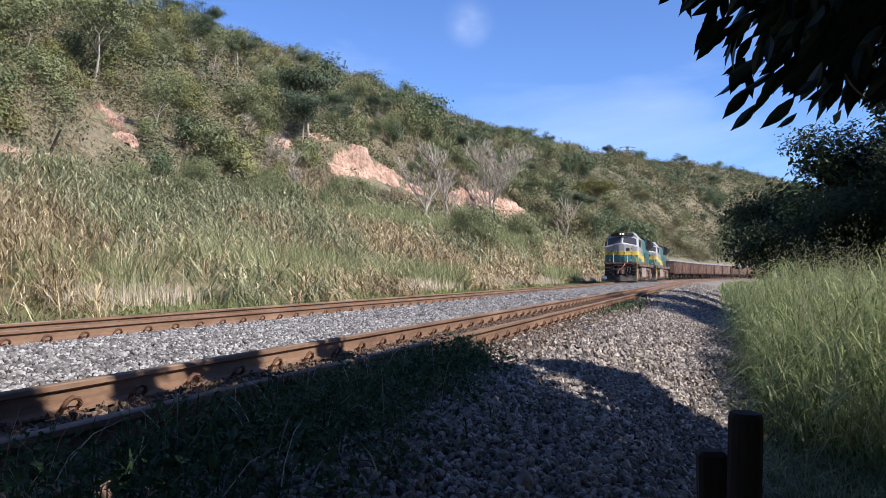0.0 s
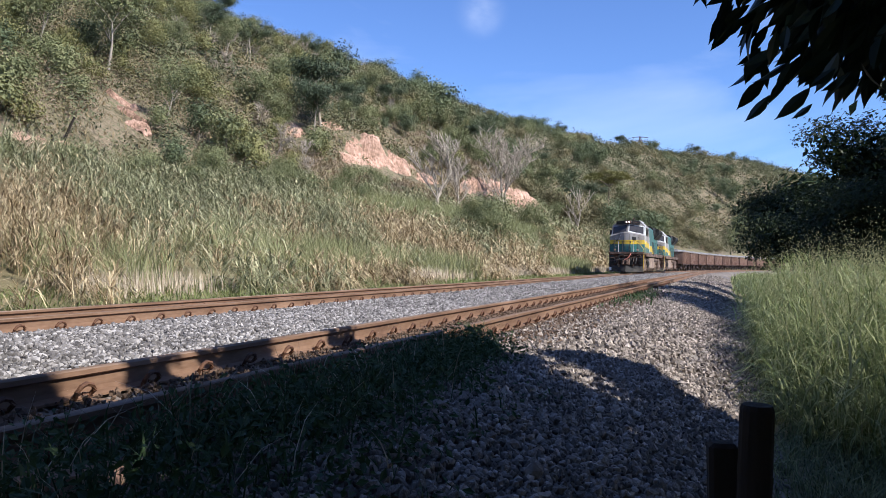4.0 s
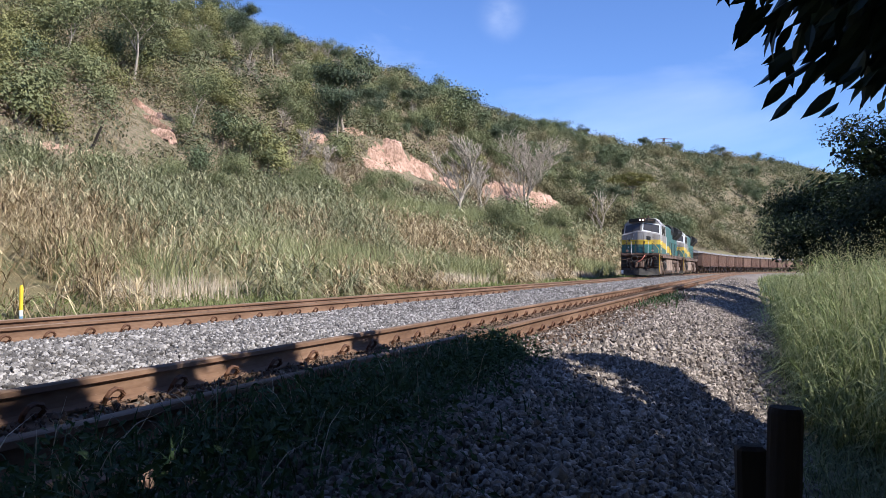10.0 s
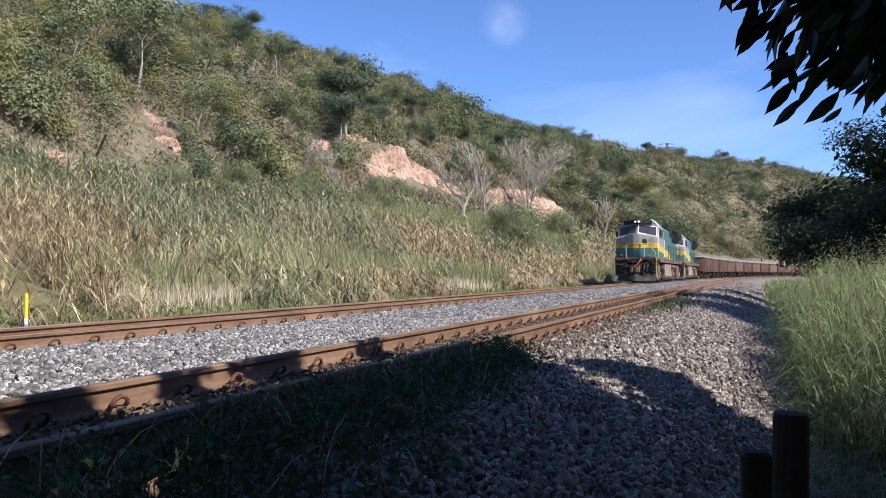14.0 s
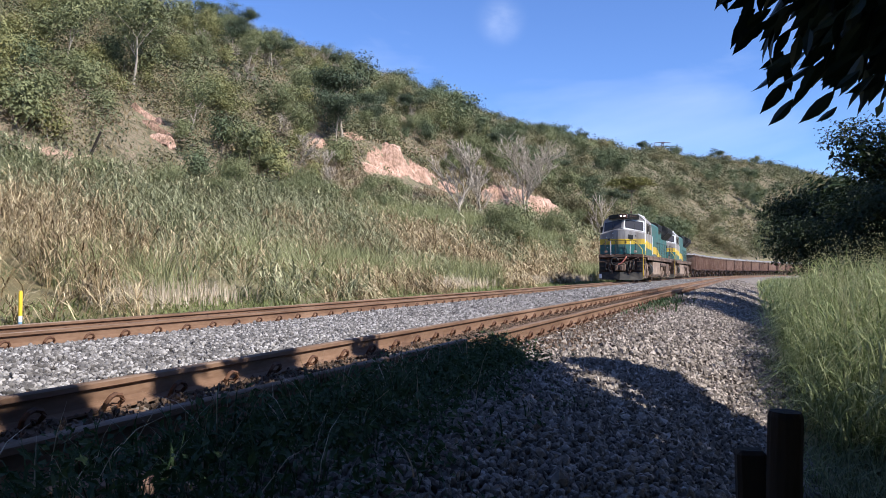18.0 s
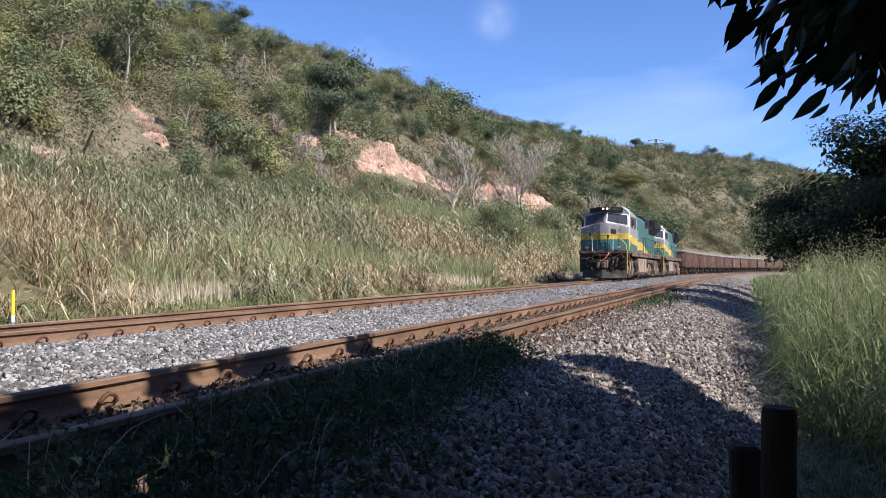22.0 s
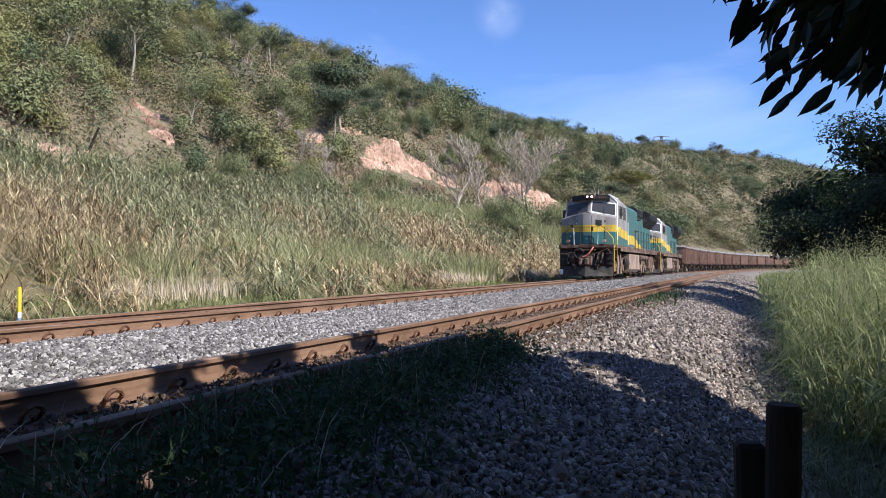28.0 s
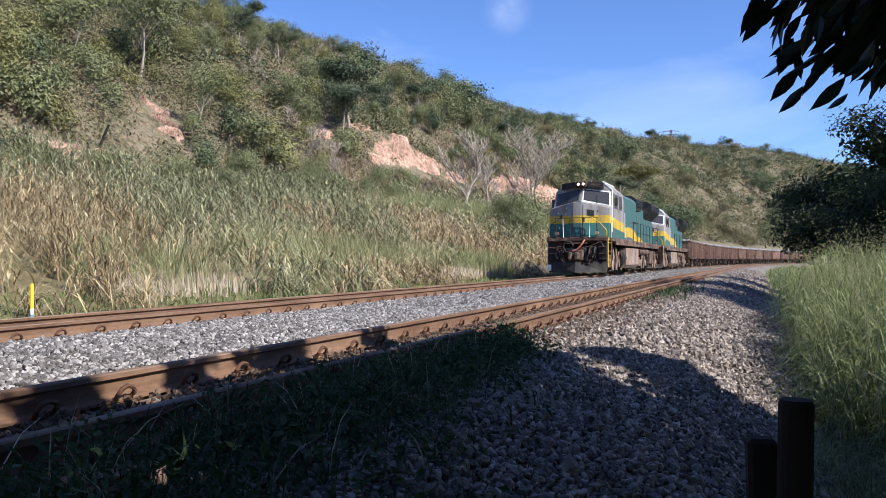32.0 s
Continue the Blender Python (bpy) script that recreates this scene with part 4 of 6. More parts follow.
# ---- near side: tall grass, weeds ----
def build_near_grass():
    def rooted(n, x0, x1, y0, y1):
        x, y = rng.uniform(x0, x1, n), rng.uniform(y0, y1, n)
        return x, y, np.stack([x, y, ground_z(x, y) - 0.03], -1)
    x, y, p = rooted(26000, 0.08, 2.6, 2.0, 12)
    keep = x > 0.12 + 0.12 * np.sin(y * 2.1) + rng.uniform(0, 0.35, len(x))
    x, y, p = x[keep], y[keep], p[keep]
    m = len(x)
    low = blades(p, rng.uniform(0.12, 0.42, m) * np.clip(0.6 + 0.3 * (x - 0.2) + 0.25 * wave(x, y, 2.3, 4.0), 0.4, 1.3), rng.uniform(0, 6.28, m), rng.uniform(0.3, 1.6, m), rng.uniform(0.003, 0.008, m) * np.clip(y / 4, 0.7, 2), 3, 0.5)
    stuff("low_grass", low, M["low_grass"], "short fine green grass beside the track shoulder", "grass")
    x, y, p = rooted(2300, 0.45, 3.4, 6.3, 18)
    clumps = wave(x, y, 1.6, 2.0) + rng.normal(0, 0.3, len(x)) > -0.35
    x, y, p = x[clumps], y[clumps], p[clumps]
    m = len(x)
    tall = rng.uniform(1.1, 2.05, m) * np.clip(np.interp(y, [7, 12], [0.16, 0.35]) + np.interp(y, [7, 12], [0.5, 0.75]) * (x - 0.2), 0.25, 1.0)
    stems = blades(p, tall, rng.uniform(0, 6.28, m), rng.uniform(0.05, 0.5, m), np.full(m, 0.008), 4, 0.2)
    i = np.repeat(np.arange(m), 13)
    base = p[i] + np.stack([rng.normal(0, 0.06, len(i)), rng.normal(0, 0.06, len(i)), rng.uniform(0.02, 0.85, len(i)) * tall[i]], -1)
    leaves = blades(base, rng.uniform(0.2, 0.55, len(i)), rng.uniform(0, 6.28, len(i)), rng.uniform(0.4, 1.9, len(i)), rng.uniform(0.006, 0.018, len(i)), 3, 0.7)
    stuff("tall_grass", join(stems, leaves), M["tall_grass"], "tall green guinea grass beside the track shoulder", "grass")
    # feathery seed heads
    n = 1000
    x, y, p = rooted(n, 0.6, 4.0, 6.3, 17)
    h = rng.uniform(1.4, 2.15, n) * np.clip(0.4 + x * 0.5, 0.45, 1)
    az, ln = rng.uniform(0, 6.28, n), rng.uniform(0.05, 0.4, n)
    stems = blades(p, h, az, ln, np.full(n, 0.005), 4, 0.2)
    k = 26
    t = rng.uniform(0.66, 1.03, (n, k))
    side = (ln * h)[:, None] * t ** 1.8
    c = p[:, None, :] + np.stack([np.cos(az)[:, None] * side, np.sin(az)[:, None] * side, h[:, None] * t], -1)
    c = (c + rng.normal(0, 1, c.shape) * 0.05 * (1.25 - t)[..., None] * 2.6).reshape(-1, 3)
    heads = leaf_quads(c, rng.uniform(0.014, 0.034, len(c)), 0.3, 0)
    stuff("grass_seed_heads", join(stems, heads), M["panicle"], "feathery seed heads standing over the tall grass", "grass")
    # weeds along the near rail
    n = 760
    y = rng.uniform(1.5, 6.9, n)
    x = -2.34 + np.abs(rng.normal(0, 0.5, n)) * np.clip(1.35 - y / 8, 0.2, 1.2)
    m = 16
    cx = np.repeat(np.stack([x, y, ground_z(x, y)], -1), m, 0)
    hh = np.repeat(rng.uniform(0.06, 0.26, n), m)
    c = cx + np.stack([rng.normal(0, 0.07, n * m), rng.normal(0, 0.07, n * m), rng.uniform(0.0, 1.0, n * m) * hh], -1)
    lv = leaf_quads(c, rng.uniform(0.025, 0.06, len(c)), 0.5, 0.5)
    n2 = 1800
    y = rng.uniform(1.5, 7.2, n2)
    x = -2.38 + np.abs(rng.normal(0, 0.45, n2)) * np.clip(1.4 - y / 7, 0.2, 1.2)
    bl = blades(np.stack([x, y, ground_z(x, y)], -1), rng.uniform(0.1, 0.36, n2), rng.uniform(0, 6.28, n2), rng.uniform(0.2, 0.9, n2), rng.uniform(0.004, 0.01, n2), 3, 0.4)
    n4 = 150
    y = rng.uniform(1.6, 5.5, n4)
    x = -2.4 + np.abs(rng.normal(0, 0.35, n4))
    dry = blades(np.stack([x, y, ground_z(x, y)], -1), rng.uniform(0.15, 0.42, n4), rng.uniform(0, 6.28, n4), rng.uniform(0.1, 0.9, n4), rng.uniform(0.003, 0.008, n4), 3, 0.4)
    stuff("dry_weeds", dry, M["stalk"], "dry straw-coloured stems among the weeds", "weeds")
    # a second patch further along the rail
    n3 = 420
    y3, x3 = rng.normal(19.5, 2.4, n3), -2.3 + np.abs(rng.normal(0, 0.35, n3))
    b3 = blades(np.stack([x3, y3, ground_z(x3, y3)], -1), rng.uniform(0.06, 0.24, n3), rng.uniform(0, 6.28, n3), rng.uniform(0.3, 1.0, n3), rng.uniform(0.015, 0.035, n3), 3, 0.5)
    bl = join(bl, b3)
    stuff("weeds", join(lv, bl), M["weed"], "low green weeds along the near rail", "weeds")


build_near_grass()


def build_right_trees():
    a = make_tree(31, 6.8, 1.05, 36000, 0.12, M["leaf_dark"], M["bark"], "dense dark green tree beside the track", clump=0.15, trunk_r=0.16, bare=0.1, splits=4, rise=0.30, min_r=0.0, twig=0.007, core=12000)
    tagged(a, group="trees beside the track")
    put(a, 5.3, 25.5, 0.5, 1.0)
    for x, y, t, sc in ((7.2, 20.5, 2.0, 1.2),):
        put_copy(a, x, y, t, sc)
    d = make_tree(36, 5.6, 1.5, 20000, 0.105, M["leaf_dark"], M["bark"], "dark green tree with low spreading boughs over the track shoulder", clump=0.24, trunk_r=0.15, bare=0.5, splits=4, rise=0.12, min_r=0.02, core=5000)
    tagged(d, group="trees beside the track")
    put(d, 2.5, 28.0, 2.5, 0.88)
    put_copy(d, 3.9, 24.0, 4.2, 0.85)
    b = make_tree(33, 7.0, 1.0, 3600, 0.42, M["leaf_dark"], M["bark"], "dark leafy tree by the track; copies behind the camera block skylight", clump=0.55, trunk_r=0.16, bare=0.12, splits=3, rise=0.4, min_r=0.03)
    tagged(b, group="trees beside the track")
    # the four at negative y are unseen, added to keep skylight off the foreground
    put(b, 5.8, -2.5, 1.0, 1.0)
    for x, y, t, sc in ((1.2, -6.0, 2.2, 1.0), (-4.5, -7.5, 3.9, 1.0), (9.5, -1.0, 5.1, 1.2), (5.4, 36, 4.1, 0.9), (11.5, 16.5, 1.2, 1.3), (5.8, 45, 3.0, 0.9), (10, 28, 5.0, 1.4), (6.5, 58, 0.4, 0.9), (15, 21, 2.6, 1.6), (9, 80, 1.3, 1.1)):
        put_copy(b, x, y, t, sc)
    # rough grass and low growth further along the shoulder
    n = 9000
    s_, u_ = rng.uniform(15, 120, n), rng.uniform(0.5, 7, n)
    x, y = place(s_, -(u_ + 7.3))
    keep = u_ > 0.6 + 0.4 * np.sin(s_ * 0.9) + rng.uniform(0, 0.6, n)
    x, y, u_ = x[keep], y[keep], u_[keep]
    g = blades(np.stack([x, y, ground_z(x, y) - 0.05], -1), rng.uniform(0.5, 1.4, len(x)) * np.clip(0.4 + u_ * 0.4, 0.4, 1.1), rng.uniform(0, 6.28, len(x)), rng.uniform(0.2, 0.9, len(x)), rng.uniform(0.02, 0.05, len(x)), 3, 0.5)
    stuff("shoulder_grass", g, M["tall_grass"], "rough green grass along the far shoulder", "grass")


build_right_trees()


# ---- the tree that shades the camera ----
def big_leaves(c, size, d, flat=0.0):
    """Pointed drooping leaves with a folded midrib."""
    n = len(c)
    d = d / np.linalg.norm(d, axis=1, keepdims=True)
    e = np.cross(d, rng.normal(size=(n, 3)) + np.array([0.0, -flat, 0.0]))
    e /= np.linalg.norm(e, axis=1, keepdims=True)
    nr = np.cross(d, e)
    s = size[:, None]
    v = []
    for t, wide, sag in LEAF_OUTLINE:
        mid = c + d * s * t - nr * s * sag
        v += [mid + e * s * wide + nr * s * wide * 0.25, mid, mid - e * s * wide + nr * s * wide * 0.25]
    v = np.stack(v, 1).reshape(-1, 3)
    k = len(LEAF_OUTLINE)
    q = [(3 * i + j, 3 * i + j + 1, 3 * i + j + 4, 3 * i + j + 3) for i in range(k - 1) for j in (0, 1)]
    return v, ((np.arange(n) * 3 * k)[:, None, None] + np.array(q)[None]).reshape(-1, 4).tolist()


LEAF_OUTLINE = [(0, 0.008, 0), (0.14, 0.085, 0.0), (0.36, 0.16, 0.015), (0.60, 0.145, 0.04), (0.80, 0.075, 0.08), (0.92, 0.022, 0.12), (1.0, 0.003, 0.15)]     # along, half width, sag


def build_shade_tree():
    t = thing("shade_tree", "tree over the camera, its long pointed drooping leaves coloured dark as backlit", "tree")
    limbs = [([np.array(q, float) for q in pts], rr) for pts, rr in (
        ([(3.4, -0.6, -1.0), (3.3, -0.4, 0.6), (3.1, -0.1, 2.0), (2.9, 0.4, 3.4), (2.6, 1.2, 5.0)], [0.17, 0.15, 0.13, 0.10, 0.05]),
        ([(3.1, -0.1, 2.0), (2.4, 0.9, 2.35), (1.6, 1.8, 2.3), (0.95, 2.35, 2.0), (0.5, 2.7, 1.72)], [0.07, 0.05, 0.035, 0.02, 0.008]),
        ([(3.0, 0.2, 2.8), (3.3, 2.0, 3.4), (3.6, 3.8, 3.7), (3.4, 5.6, 3.9)], [0.08, 0.06, 0.04, 0.02]),
        ([(2.9, 0.4, 3.4), (4.3, 1.4, 4.6), (5.3, 3.2, 5.2), (5.8, 5.2, 5.6)], [0.07, 0.05, 0.035, 0.02]),
        ([(2.9, 0.4, 3.4), (2.2, -0.8, 4.2), (2.4, -2.2, 4.8)], [0.06, 0.04, 0.02]))]
    part("trunk", limb_mesh("trunk", limbs, M["bark"]), None, t)
    # unseen leaves overhead, set by where their shadows fall on shoulder and near rails
    n = 30000
    land, y = rng.uniform(-3.9, 4.3, n), rng.uniform(-3.5, 10.0, n)
    z = rng.uniform(3.1, 6.6, n)
    edge = np.interp(land, [-3.4, -2.5, -2.4, -1.97, -1.4, -0.95, -0.74, -0.5, -0.2, 0.1, 0.5, 1.0, 1.6, 2.2, 4.3], [7.0, 6.5, 7.0, 7.2, 7.1, 7.6, 7.6, 7.15, 6.6, 6.5, 6.4, 6.3, 6.4, 6.6, 6.6]) + 0.12 * np.sin(land * 9)
    gap = 0.5 * wave(land, y, 2.6, 3.0) + 0.7 * wave(land, y, 5.2, 1.0)

    def streak(x0, y0, x1, y1, wide):
        """True where light falls through along the line between two places on the ground."""
        k = np.clip(((land - x0) * (x1 - x0) + (y - y0) * (y1 - y0)) / ((x1 - x0) ** 2 + (y1 - y0) ** 2), 0, 1)
        return np.hypot(land - x0 - k * (x1 - x0), y - y0 - k * (y1 - y0)) < wide
    lit = streak(-2.1, 7.15, -1.05, 5.85, 0.30) | (streak(-0.65, 5.7, -0.2, 4.5, 0.16) & (np.sin(y * 17) > -0.2)) | streak(-2.35, 2.1, -2.1, 2.2, 0.22)
    finger = (y < 2.1) | ((y > 2.92) & (y < 3.2)) | ((y > 3.97) & (y < 4.15)) | ((y > 4.83) & (y < 5.38)) | ((y > 6.5) & (y < 6.76))
    keep = (y < edge) & ~lit & ((gap > -0.66 + 0.2 * np.clip((y - 4.5) / 3, 0, 1)) | (land > 0.3)) & ((land > -3.2) | finger)
    land, y, z = land[keep], y[keep], z[keep]
    c = np.stack([land + (z + 0.25) * SUN_DIR.x / SUN_DIR.z, y + (z + 0.25) * SUN_DIR.y / SUN_DIR.z, z], -1)
    # unseen leaves added over, beside and behind the camera to block skylight
    m = 13000
    over = np.stack([rng.uniform(-5.8, 7.5, m), rng.uniform(-7, 4.4, m), rng.uniform(3.6, 6.5, m)], -1)
    side = np.stack([rng.uniform(2.6, 8.5, m), rng.uniform(-7, 5.0, m), rng.uniform(0.2, 4.5, m)], -1)
    over = np.concatenate([over, side])
    fx = over[:, 0] - (over[:, 2] + 0.25) * SUN_DIR.x / SUN_DIR.z
    fy = over[:, 1] - (over[:, 2] + 0.25) * SUN_DIR.y / SUN_DIR.z
    over = over[(fy < 2.2) | ((fx > -3.1) & (fy < 4.4)) | (fx > 1.0)]
    c = np.concatenate([c, over])
    d = rng.normal(0, 0.5, (len(c), 3)) + [-0.35, 0.1, -0.55]
    a = leaf_quads(c + 0.2 * d, rng.uniform(0.34, 0.52, len(c)), 0.42, 0.0, out=d)
    # the drooping spray in view
    n = 9000
    x, z = rng.uniform(-0.12, 1.3, n), rng.uniform(1.05, 2.05, n)
    low = np.interp(x, [-0.10, -0.02, 0.05, 0.11, 0.25, 0.36, 0.48, 0.8], [1.54, 1.45, 1.31, 1.20, 1.14, 1.17, 1.19, 1.22])
    thick = np.interp(x, [-0.05, 0.10, 0.22, 0.38, 0.5], [1.80, 1.52, 1.38, 1.28, 1.25])
    keep = (z > low) & (rng.uniform(0, 1, n) < np.where(z > thick, 0.42, 0.15))
    x, z = x[keep], z[keep]
    n = len(x)
    c2 = np.stack([x, 2.6 + rng.normal(0, 0.12, n), z + 0.04], -1)
    d2 = rng.normal(0, 0.24, (n, 3)) + [-0.50, -0.05, -0.70]
    b = big_leaves(c2, rng.uniform(0.085, 0.15, n), d2, 1.3)
    off = len(a[0])
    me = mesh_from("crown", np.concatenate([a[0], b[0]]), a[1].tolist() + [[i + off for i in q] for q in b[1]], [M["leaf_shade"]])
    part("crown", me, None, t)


build_shade_tree()

# ---- train: paint ----
def livery(name, grey, teal, yellow, band_lo, band_hi, slope=0.0, wave_amp=0.0, top=None):
    """Painted steel in bands: teal below, a yellow band, grey or teal above; grimy."""
    m = bpy.data.materials.new(name)
    m.use_nodes = True
    nt = m.node_tree
    n, l = nt.nodes, nt.links
    bsdf = n["Principled BSDF"]
    tc, sep = n.new("ShaderNodeTexCoord"), n.new("ShaderNodeSeparateXYZ")
    l.new(tc.outputs["Object"], sep.inputs[0])

    def maths(op, a, b):
        node = n.new("ShaderNodeMath")
        node.operation = op
        for i, v in enumerate((a, b)):
            if isinstance(v, (int, float)):
                node.inputs[i].default_value = v
            elif v is not None:
                l.new(v, node.inputs[i])
        return node.outputs[0]
    z = maths("SUBTRACT", sep.outputs["Z"], maths("MULTIPLY", sep.outputs["Y"], slope))
    if wave_amp:
        z = maths("SUBTRACT", z, maths("MULTIPLY", maths("SINE", maths("MULTIPLY", sep.outputs["Y"], 1.15), None), wave_amp))
    k = maths("DIVIDE", maths("SUBTRACT", z, 1.0), 4.0)
    ramp = n.new("ShaderNodeValToRGB")
    ramp.color_ramp.interpolation = "CONSTANT"
    el = ramp.color_ramp.elements
    el[0].position, el[0].color = 0, (*teal, 1)
    el[1].position, el[1].color = (band_lo - 1) / 4, (*yellow, 1)
    e = el.new((band_hi - 1) / 4)
    e.color = (*(top or grey), 1)
    l.new(k, ramp.inputs["Fac"])
    grime, fine = n.new("ShaderNodeTexNoise"), n.new("ShaderNodeTexNoise")
    mp = n.new("ShaderNodeMapping")
    mp.inputs["Scale"].default_value = (1, 1, 0.25)
    l.new(tc.outputs["Object"], mp.inputs["Vector"])
    l.new(mp.outputs["Vector"], grime.inputs["Vector"])
    grime.inputs["Scale"].default_value, grime.inputs["Detail"].default_value = 3.5, 6
    fine.inputs["Scale"].default_value = 30
    l.new(tc.outputs["Object"], fine.inputs["Vector"])
    mr = n.new("ShaderNodeMapRange")
    mr.inputs["From Min"].default_value, mr.inputs["From Max"].default_value, mr.inputs["To Max"].default_value = 0.36, 0.75, 0.8
    l.new(grime.outputs["Fac"], mr.inputs["Value"])
    mix = n.new("ShaderNodeMixRGB")
    mix.inputs[2].default_value = (0.10, 0.075, 0.055, 1)
    l.new(mr.outputs[0], mix.inputs["Fac"])
    l.new(ramp.outputs["Color"], mix.inputs[1])
    l.new(mix.outputs["Color"], bsdf.inputs["Base Color"])
    rr = n.new("ShaderNodeMapRange")
    rr.inputs["To Min"].default_value, rr.inputs["To Max"].default_value = 0.4, 0.75
    l.new(fine.outputs["Fac"], rr.inputs["Value"])
    l.new(rr.outputs[0], bsdf.inputs["Roughness"])
    return m


GREY, TEAL, YELLOW = (0.285, 0.27, 0.262), (0.016, 0.125, 0.12), (0.62, 0.42, 0.025)
M["cab_paint"] = livery("cab_paint", GREY, TEAL, YELLOW, 2.32, 2.66)
M["side_paint"] = livery("cab_side_paint", GREY, TEAL, YELLOW, 2.25, 2.68, slope=-0.05)
M["hood_paint"] = livery("hood_paint", GREY, (0.07, 0.11, 0.13), YELLOW, 2.1, 2.6, slope=-0.055, wave_amp=0.10, top=(0.012, 0.115, 0.112))
M["dark_steel"] = material("dark_dirty_steel", [(0.012, 0.012, 0.013), (0.035, 0.032, 0.03), (0.07, 0.06, 0.05)], 2.5, 0.7, 0.3)
M["rust_steel"] = material("rust_red_steel", [(0.012, 0.007, 0.005), (0.045, 0.022, 0.015), (0.13, 0.062, 0.04)], 3.2, 0.8, 0.4)
M["dust_steel"] = material("dusty_brown_steel", [(0.035, 0.022, 0.016), (0.10, 0.064, 0.048), (0.24, 0.165, 0.13)], 2.6, 0.85, 0.35)
M["tank_dust"] = material("pale_dusty_steel", [(0.13, 0.085, 0.065), (0.25, 0.18, 0.14), (0.36, 0.28, 0.23)], 1.4, 0.85, 0.3)
M["wagon_paint"] = material("wagon_red_brown", [(0.11, 0.062, 0.045), (0.19, 0.115, 0.086), (0.28, 0.185, 0.145)], 1.2, 0.8, 0.35, obj=0.25)
M["ore"] = material("grey_ore", [(0.09, 0.088, 0.095), (0.18, 0.178, 0.185), (0.33, 0.32, 0.33)], 2.5, 0.85, 0.9, fine=18)
M["yellow_rail"] = material("yellow_handrail", [(0.60, 0.40, 0.03), (0.80, 0.56, 0.05)], 5, 0.5, 0.1)
M["white_paint"] = material("white_paint", [(0.62, 0.62, 0.62), (0.80, 0.80, 0.80)], 5, 0.5, 0.1)
M["hose"] = material("red_hose", [(0.35, 0.10, 0.07), (0.50, 0.20, 0.15)], 6, 0.6, 0.1)
M["black"] = material("black_rubber", [(0.01, 0.01, 0.01), (0.03, 0.03, 0.03)], 6, 0.6, 0.1)
M["tread"] = material("wheel_steel", [(0.09, 0.06, 0.045), (0.2, 0.15, 0.12)], 4, 0.5, 0.2, metal=0.6)


def glass_mat():
    m = bpy.data.materials.new("dark_glass")
    m.use_nodes = True
    b = m.node_tree.nodes["Principled BSDF"]
    b.inputs["Base Color"].default_value = (0.05, 0.048, 0.052, 1)
    b.inputs["Roughness"].default_value, b.inputs["Specular IOR Level"].default_value = 0.22, 0.4
    return m


M["glass"] = glass_mat()


def lamp_mat():
    m = bpy.data.materials.new("lit_headlight")
    m.use_nodes = True
    b = m.node_tree.nodes["Principled BSDF"]
    b.inputs["Emission Color"].default_value, b.inputs["Emission Strength"].default_value = (1.0, 0.80, 0.72, 1), 1.5
    return m


M["lamp"] = lamp_mat()


# ---- train: building ----
def solid(verts, faces, bm=None):
    bm = bm or bmesh.new()
    vs = [bm.verts.new(v) for v in verts]
    for f in faces:
        bm.faces.new([vs[i] for i in f])
    bmesh.ops.recalc_face_normals(bm, faces=bm.faces[:])
    return bm


def extrude_y(section, y0, y1, bm=None):
    """A solid with a constant x, z section between y0 and y1."""
    n = len(section)
    vs = [(x, y0, z) for x, z in section] + [(x, y1, z) for x, z in section]
    fs = [tuple(range(n)), tuple(range(n, 2 * n))] + [(i, (i + 1) % n, n + (i + 1) % n, n + i) for i in range(n)]
    return solid(vs, fs, bm)


def disc_bm(x0, x1, y, z, r, sides=20, bm=None):
    bm = bm or bmesh.new()
    a = [bm.verts.new((x0, y + r * math.cos(6.2832 * i / sides), z + r * math.sin(6.2832 * i / sides))) for i in range(sides)]
    b = [bm.verts.new((x1, y + r * math.cos(6.2832 * i / sides), z + r * math.sin(6.2832 * i / sides))) for i in range(sides)]
    bm.faces.new(a)
    bm.faces.new(b[::-1])
    for i in range(sides):
        j = (i + 1) % sides
        bm.faces.new((a[i], b[i], b[j], a[j]))
    bmesh.ops.recalc_face_normals(bm, faces=bm.faces[:])
    return bm


def panel_on(p0, p1, p2, p3, lift, bm=None):
    """A thin plate over four corners, standing proud of their plane."""
    p = [Vector(q) for q in (p0, p1, p2, p3)]
    nrm = (p[1] - p[0]).cross(p[3] - p[0]).normalized() * lift
    return solid([q for q in p] + [q + nrm for q in p], [(0, 1, 2, 3), (4, 5, 6, 7), (0, 1, 5, 4), (1, 2, 6, 5), (2, 3, 7, 6), (3, 0, 4, 7)], bm)


def patch(a, b, c, d, u0, u1, v0, v1):
    """Corners of a smaller patch on the face a b c d (a to b along u, a to d along v)."""
    a, b, c, d = (Vector(q) for q in (a, b, c, d))

    def at(u, v):
        return (a * (1 - u) + b * u) * (1 - v) + (d * (1 - u) + c * u) * v
    return at(u0, v0), at(u1, v0), at(u1, v1), at(u0, v1)


WHEEL_R, LOCO_L = 0.5, 19.3


